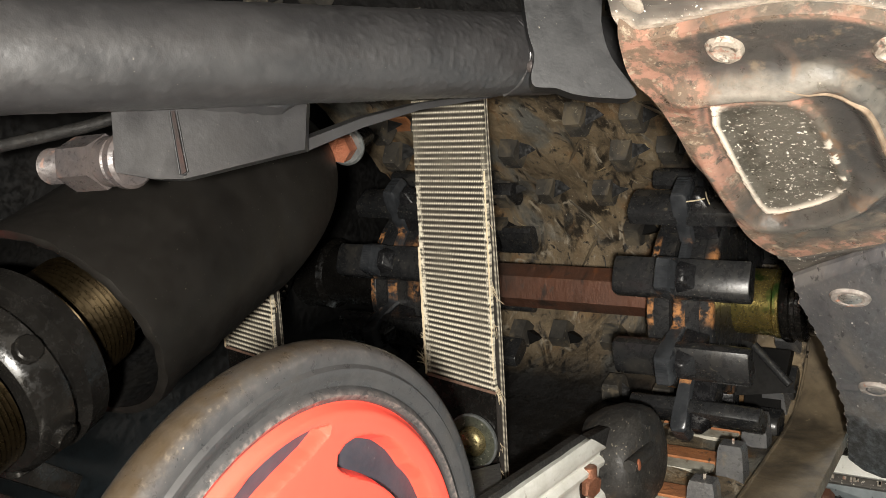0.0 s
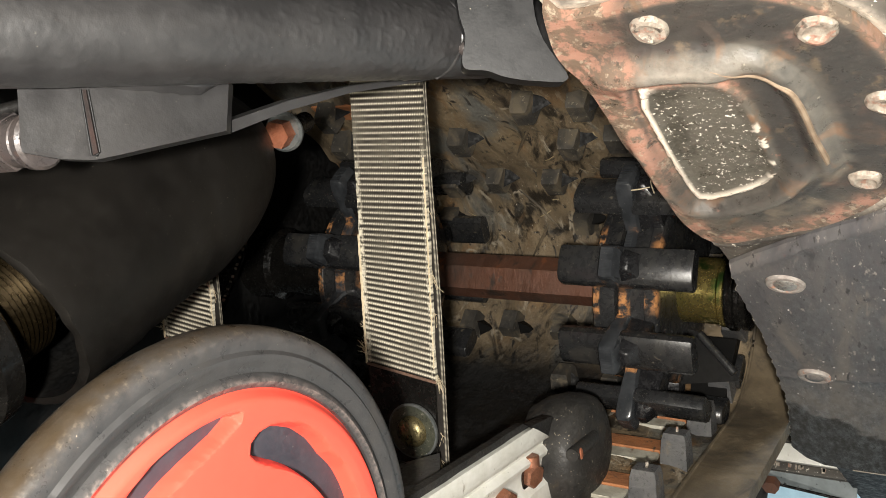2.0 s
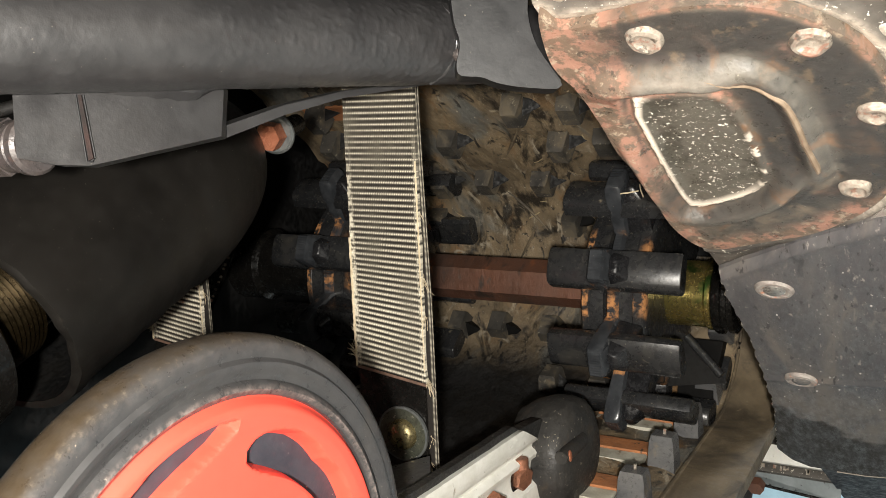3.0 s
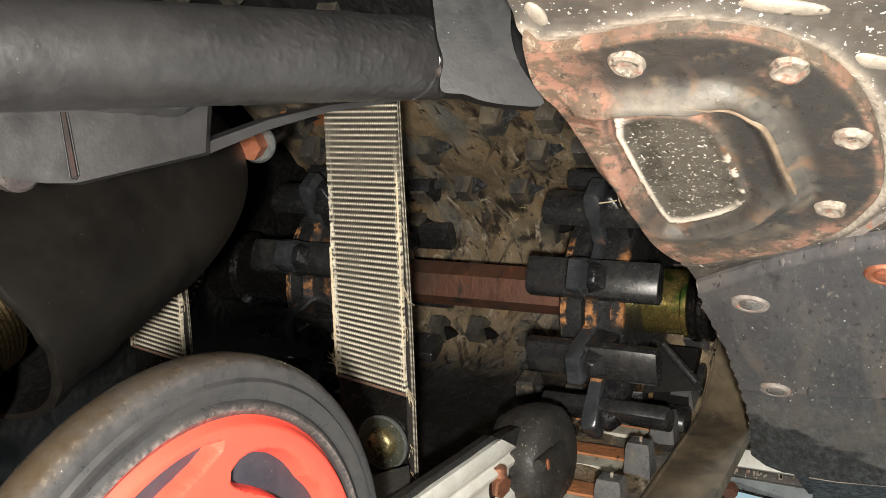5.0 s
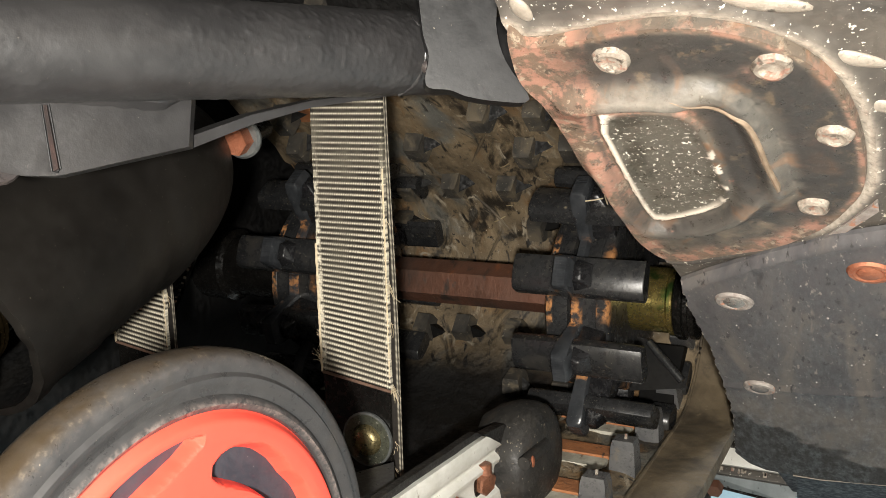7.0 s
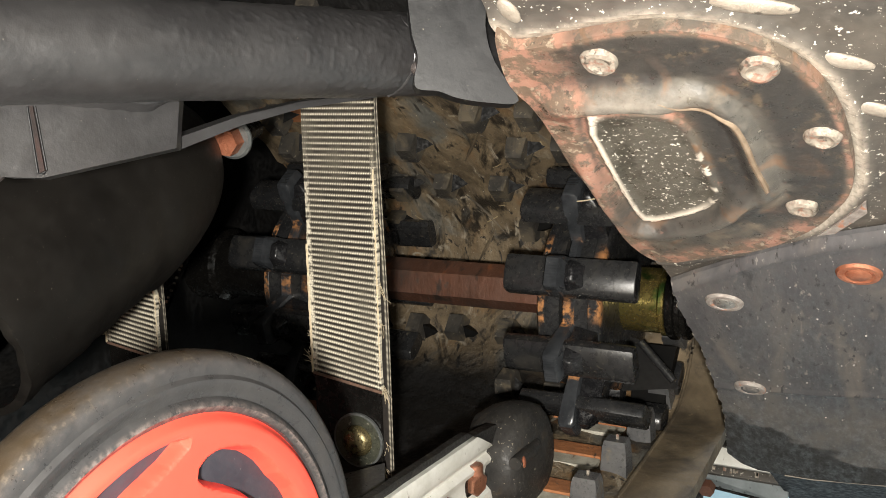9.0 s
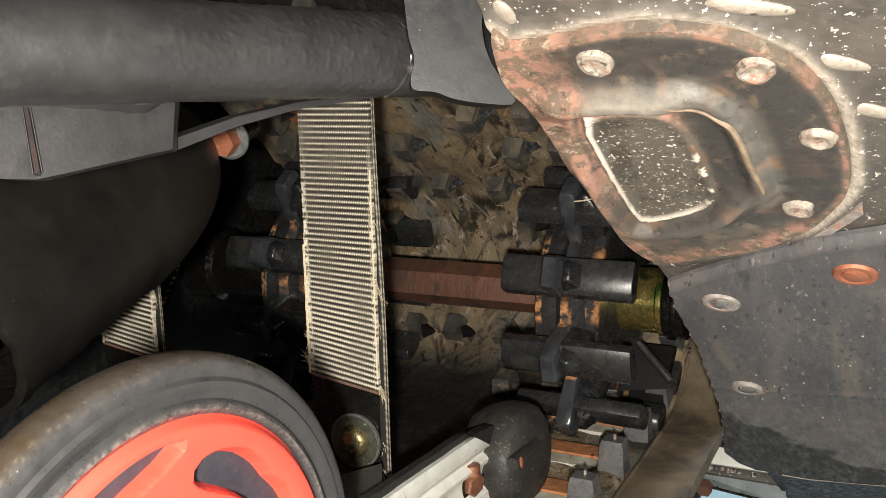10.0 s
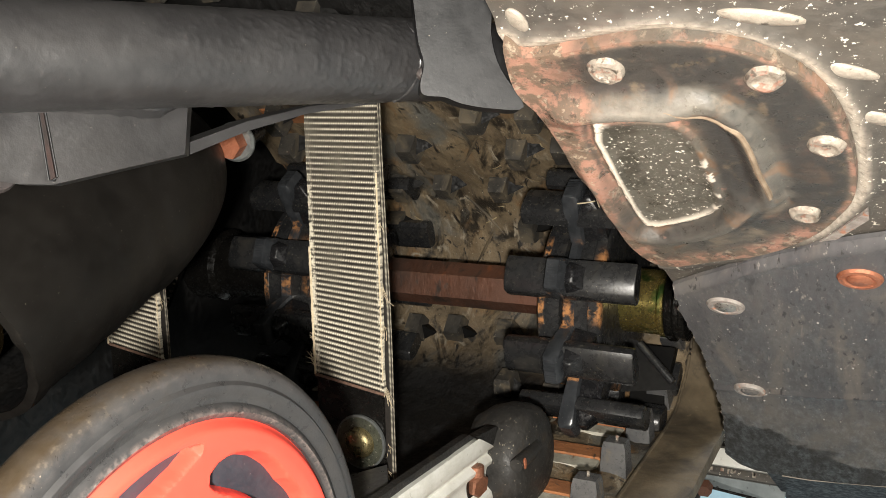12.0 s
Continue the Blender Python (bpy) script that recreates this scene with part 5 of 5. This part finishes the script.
def strap_foot(dx):
    foot = thing("strap_mount", (-0.262 + dx, 0.45, 0.27), "black steel strap mount with zinc dome bolt and washer", "bracket", "strap mounts")

    def at(x, s, n):
        return Vector((x + dx, 0.322, 0.4663)) + SD * s + SN * n
    part("plate", slab([at(-0.2935, 0.180, -0.0005), at(-0.2500, 0.194, -0.0005), at(-0.2500, 0.245, -0.0005), at(-0.2935, 0.245, -0.0005)], -SN * 0.0025, 0.0006), black_gloss, foot, "oily black clamp plate")
    c, e = at(-0.2645, 0.2300, -0.0005), at(-0.2645, 0.2300, 0.003)
    part("washer", lathe(c, e, [(0, 0), (0.0, 0.0150), (0.0008, 0.0158), (0.0020, 0.0154), (0.0024, 0.0095), (0.0016, 0.0085), (0.0016, 0)], 40), washer_green, foot, "greenish zinc washer")
    part("washer_rim", lathe(c, e, [(0.0006, 0.0150), (0.0006, 0.0162), (0.0022, 0.0162), (0.0024, 0.0150)], 40), washer_grey, foot, "light worn washer rim")
    part("dome_bolt", lathe(c, e, [(0.001, 0.0092), (0.0040, 0.0090), (0.0062, 0.0076), (0.0074, 0.0050), (0.0078, 0)], 32), dull_zinc, foot, "yellow zinc dome head")
    part("block", slab([Vector(c) + Vector((dx, 0, 0)) for c in ((-0.2516, 0.4012, 0.2292), (-0.2221, 0.4267, 0.2532), (-0.2130, 0.4330, 0.2250), (-0.2440, 0.4070, 0.2010))], (-0.0187, 0.0259, 0.0171), 0.001), block_grey, foot, "black square-edged block")
    return foot


strap_foot(0.0)
strap_foot(-0.1645)
cross = thing("strap_cross_tube", (-0.35, 0.50, 0.24), "black cross tube that carries the strap mounts", "tube", GROUP)
part("tube", rod((-0.50, 0.492, 0.226), (-0.205, 0.492, 0.226), 0.020), black_gloss, cross)

# ---- slide rails with black noses ----
RD, RP = Vector((0, 0.835, 0.550)), Vector((0, 0.550, -0.835))


def slide_rail(dx, reach):
    rail = thing("slide_rail", (-0.211 + dx, 0.45, 0.27), "bare alloy slide rail front end with copper-coloured bolt", "slide rail", "slide rails")
    tip = Vector((-0.2205 + dx, 0.5003, 0.3036))
    sect = [(0.001, 0.000), (0.0090, 0.000), (0.0098, 0.0015), (0.0092, 0.0100), (0.0070, 0.0135), (0.0038, 0.0155), (0.0034, 0.0180), (0.0062, 0.0195), (0.0075, 0.0210), (0.0070, 0.0235), (0.0042, 0.0260), (0.0036, 0.0290), (0.0036, 0.0360), (0.0050, 0.0385), (0.0078, 0.0410), (0.0082, 0.0450), (0.0082, 0.0520), (0.0075, 0.0545), (0.001, 0.0545)]
    bm = bmesh.new()
    rings = []
    for k in range(0, reach):
        s = -0.012 * k
        drop = 0.55 * max(0.0, -s - 0.14) ** 2
        slant = 0.090
        rings.append([bm.verts.new(tip + Vector((x, 0, 0)) + RD * (s + slant * q / 0.046) + RP * (q + drop * -1)) for x, q in sect])
    for a, b in zip(rings, rings[1:]):
        for j in range(len(sect)):
            bm.faces.new((a[j], a[(j + 1) % len(sect)], b[(j + 1) % len(sect)], b[j]))
    bm.faces.new(rings[0]), bm.faces.new(rings[-1][::-1])
    part("beam", bevel(bm, 0.0008, 2, 30), rail_alloy, rail, "ribbed bare alloy beam")
    b = Vector((-0.2166 + dx, 0.5205, 0.2800))
    hole = smooth_ring([b + RD * q + RP * r for q, r in ((-0.010, -0.004), (-0.004, -0.0095), (0.006, -0.0125), (0.0105, -0.006), (0.0095, 0.003), (0.006, 0.007), (0.001, 0.0052), (-0.004, 0.0085), (-0.009, 0.004))], 3)
    part("bolt_hole", slab(hole, (0.0004, 0, 0)), black_gloss, rail, "ragged dark bolt hole")
    b2 = b + Vector((0.0004, 0, 0)) - RP * 0.001
    part("bolt", bevel(lathe(b2, b2 + Vector((0.012, -0.002, -0.003)), [(0, 0.0078), (0.0045, 0.0078), (0.0058, 0.0066), (0.0060, 0)], 6), 0.0006, 2), copper, rail, "copper-brown bolt head")
    b3 = b2 - RD * 0.036 + RP * 0.004
    part("bolt", bevel(lathe(b3, b3 + Vector((0.012, -0.002, -0.003)), [(0, 0.0078), (0.0045, 0.0078), (0.0058, 0.0066), (0.0060, 0)], 6), 0.0006, 2), copper, rail, "copper-brown bolt head")
    part("bolt_shank", rod(b2 - RP * 0.0115 + Vector((0.0010, 0, 0)), b2 - RP * 0.003 + Vector((0.0014, 0, 0)), 0.0050, 16), copper, rail)
    c0 = Vector((0, 0.568, 0.309))
    prof = [(-0.0300, 0.0), (-0.0300, 0.022), (-0.0270, 0.0290), (-0.0180, 0.0345), (-0.008, 0.0375), (0.001, 0.0385), (0.007, 0.0370), (0.0115, 0.0330), (0.0145, 0.0265), (0.0160, 0.0180), (0.0168, 0.0090), (0.0170, 0)]
    p = Vector((-0.2095 + dx, c0.y, c0.z))
    nose_bm = lathe(p, p + Vector((1, 0, 0)), prof, 64)
    for v in nose_bm.verts:
        v.co += 0.0010 * Vector((noise.noise(v.co * 70), noise.noise(v.co * 70 + Vector((9, 0, 0))), noise.noise(v.co * 70 + Vector((0, 9, 0)))))
    part("nose", nose_bm, nose_black, rail, "rounded black plastic nose")
    rib_at = [Vector((-0.1955 + dx, 0.553, 0.3165)), Vector((-0.1935 + dx, 0.541, 0.3085)), Vector((-0.1940 + dx, 0.524, 0.2965))]
    part("nose_rib", sweep(rib_at, lambda t: 0.0052 - 0.0012 * t, 14), nose_black, rail, "rounded moulded rib on the nose")
    chip = bmesh.new()
    bmesh.ops.create_icosphere(chip, subdivisions=2, radius=1.0)
    bmesh.ops.transform(chip, verts=chip.verts, matrix=pose(-0.1900 + dx, 0.5275, 0.2995, 50, 0, 0) @ Matrix.Diagonal((0.0012, 0.0020, 0.0042, 1)))
    part("rust_chip", chip, bolt_rust, rail, "pinkish rust chip stuck to the nose")
    def strip(q0, q1, x_lo, x_hi, name, label):
        rows = []
        sb = bmesh.new()
        for k in range(0, reach):
            s = -0.012 * k
            drop = 0.55 * max(0.0, -s - 0.14) ** 2
            jag = 0.0008 * noise.noise((s * 90, q0 * 50, dx))
            rows.append([sb.verts.new(tip + Vector((x, 0, 0)) + RD * (s + 0.090 * q / 0.046) + RP * (q - drop + jag)) for x, q in ((x_lo, q0), (x_hi, q0), (x_hi, q1), (x_lo, q1))])
        for a, c in zip(rows, rows[1:]):
            for j in range(4):
                sb.faces.new((a[j], a[(j + 1) % 4], c[(j + 1) % 4], c[j]))
        sb.faces.new(rows[0]), sb.faces.new(rows[-1][::-1])
        return part(name, sb, slider_plastic, rail, label)
    strip(-0.0045, -0.0004, 0.002, 0.0066, "slider", "black plastic wear strip")
    strip(0.0550, 0.0640, -0.002, 0.0060, "lower_strip", "black lower wear strip")
    for q0, q1, out in ((0.000, 0.014, 0.0065), (0.0165, 0.0240, 0.0050), (0.0262, 0.0375, 0.0020), (0.0390, 0.0462, 0.0065)):
        part("end_cap", slab([tip + RD * (0.0015 + 0.090 * q0 / 0.046) + RP * q0, tip + RD * (0.032 + 0.076 * q0 / 0.046) + RP * (q0 + 0.002), tip + RD * (0.032 + 0.076 * q1 / 0.046) + RP * (q1 + 0.001), tip + RD * (0.0015 + 0.090 * q1 / 0.046) + RP * q1], (out, 0, 0), 0.0008), slider_plastic, rail, "ribbed black end cap")
    return rail


slide_rail(0.0, 12)
slide_rail(-0.235, 8)

# ---- idler wheels ----
POCKET_A = [(118.5, 0.0708, 0.0700), (121, 0.0714, 0.0682), (125, 0.0716, 0.0658), (131, 0.0716, 0.0638), (138, 0.0715, 0.0624), (146, 0.0712, 0.0614), (156, 0.0700, 0.0600), (163, 0.0680, 0.0600), (168, 0.0650, 0.0630)]
POCKET_B = [(33, 0.0622, 0.0606), (42, 0.0648, 0.0586), (50, 0.0660, 0.0572), (58, 0.0666, 0.0560), (69, 0.0668, 0.0553), (78, 0.0660, 0.0553), (86, 0.0674, 0.0554), (94, 0.0679, 0.0555), (101.5, 0.0669, 0.0557), (107, 0.0655, 0.0564), (111, 0.0636, 0.0576), (114, 0.0605, 0.0596)]


def pocket_depth(ang, r):
    """How far the rim's face sinks at that place: 0 on the spokes, 1 in a pocket."""
    best = -1.0
    for turn in (0, 120, 240):
        a = (ang - turn) % 360
        for pk in (POCKET_A, POCKET_B) if turn != 240 else (POCKET_B,):
            for (a0, o0, i0), (a1, o1, i1) in zip(pk, pk[1:]):
                if a0 <= a <= a1:
                    t = (a - a0) / (a1 - a0)
                    best = max(best, min(o0 + (o1 - o0) * t - r, r - i0 - (i1 - i0) * t, (a - pk[0][0]) * 0.0011, (pk[-1][0] - a) * 0.0011))
    return step(-0.0016, 0.0018, best)


def idler_wheel(xf):
    wheel = thing("idler_wheel", (xf, WY, WZ - WR), "grey rubber-tyred idler wheel with bright red swirl rim", "wheel", "idler wheels")
    p, q = Vector((xf, WY, WZ)), Vector((xf - 1, WY, WZ))
    prof = [(0.006, 0.0770), (0.0005, 0.0782), (-0.0008, 0.0800), (0.0, 0.0818), (0.0014, 0.0826), (0.0010, 0.0846), (-0.0004, 0.0862), (-0.0006, 0.0880), (0.0006, 0.0892), (0.0004, 0.0912), (0.0006, 0.0930), (0.0016, 0.0946), (0.0036, 0.0957), (0.0070, 0.0962), (0.0105, 0.0960), (0.0130, 0.0950), (0.0152, 0.0930), (0.0165, 0.0900), (0.0165, 0.077)]
    tyre = part("tyre", lathe(p, q, prof, 160), tyre_rubber, wheel, "grey rubber tyre with muddy tread")
    set_attribute(tyre, "mud", lambda c: step(0.0935, 0.0957, math.hypot(c.y - WY, c.z - WZ)) * (0.55 + 0.45 * step(0.26, 0.18, c.y)))
    set_attribute(tyre, "rim_dust", lambda c: 0.55 * band(math.hypot(c.y - WY, c.z - WZ), 0.0942, 0.0010) * (0.25 + 0.75 * step(0.27, 0.20, c.y)))
    set_attribute(tyre, "scuff", lambda c: 0.75 * band(math.hypot(c.y - WY, c.z - WZ), 0.0800, 0.0009) + 0.1 * band(math.hypot(c.y - WY, c.z - WZ), 0.0925, 0.0015))
    bm = bmesh.new()
    rings, na, nr = [], 900, 84
    for k in range(nr + 1):
        r = 0.020 + (0.0784 - 0.020) * k / nr
        row = []
        for j in range(na):
            ang = 360 * j / na
            d = pocket_depth(ang, r)
            crown = 0.0034 * step(0.0784, 0.0745, r) - 0.0012 * step(0.072, 0.066, r)
            row.append(bm.verts.new((xf - 0.002 + crown - 0.0075 * d, WY + r * math.cos(radians(ang)), WZ + r * math.sin(radians(ang)))))
        rings.append(row)
    for a, b in zip(rings, rings[1:]):
        for j in range(na):
            bm.faces.new((a[j], a[(j + 1) % na], b[(j + 1) % na], b[j]))
    part("rim", bm, red_plastic, wheel, "glossy red moulded swirl rim")
    part("pocket_web", lathe(p - Vector((0.0052, 0, 0)), p - Vector((0.0062, 0, 0)), [(0, 0.030), (0, 0.0745), (0.004, 0.0745), (0.004, 0.030)], 96), web_grey, wheel, "dark grey web behind the pockets")
    part("hub", rod(p + Vector((0.004, 0, 0)), p - Vector((0.038, 0, 0)), 0.0215, 40), steel, wheel)
    part("hub_bolt", hexhead(p + Vector((0.010, 0, 0)), p + Vector((0.003, 0, 0)), 0.0095), steel, wheel)
    return wheel


first_wheel = idler_wheel(-0.1725)
copy_thing(first_wheel, pose(-0.492, WY, WZ - WR))
spindle = thing("wheel_spindle", (-0.33, WY, WZ), "steel spindle that carries the idler wheels", "spindle", GROUP)
part("rod", rod((-0.51, WY, WZ), (-0.205, WY, WZ), 0.011), steel, spindle)
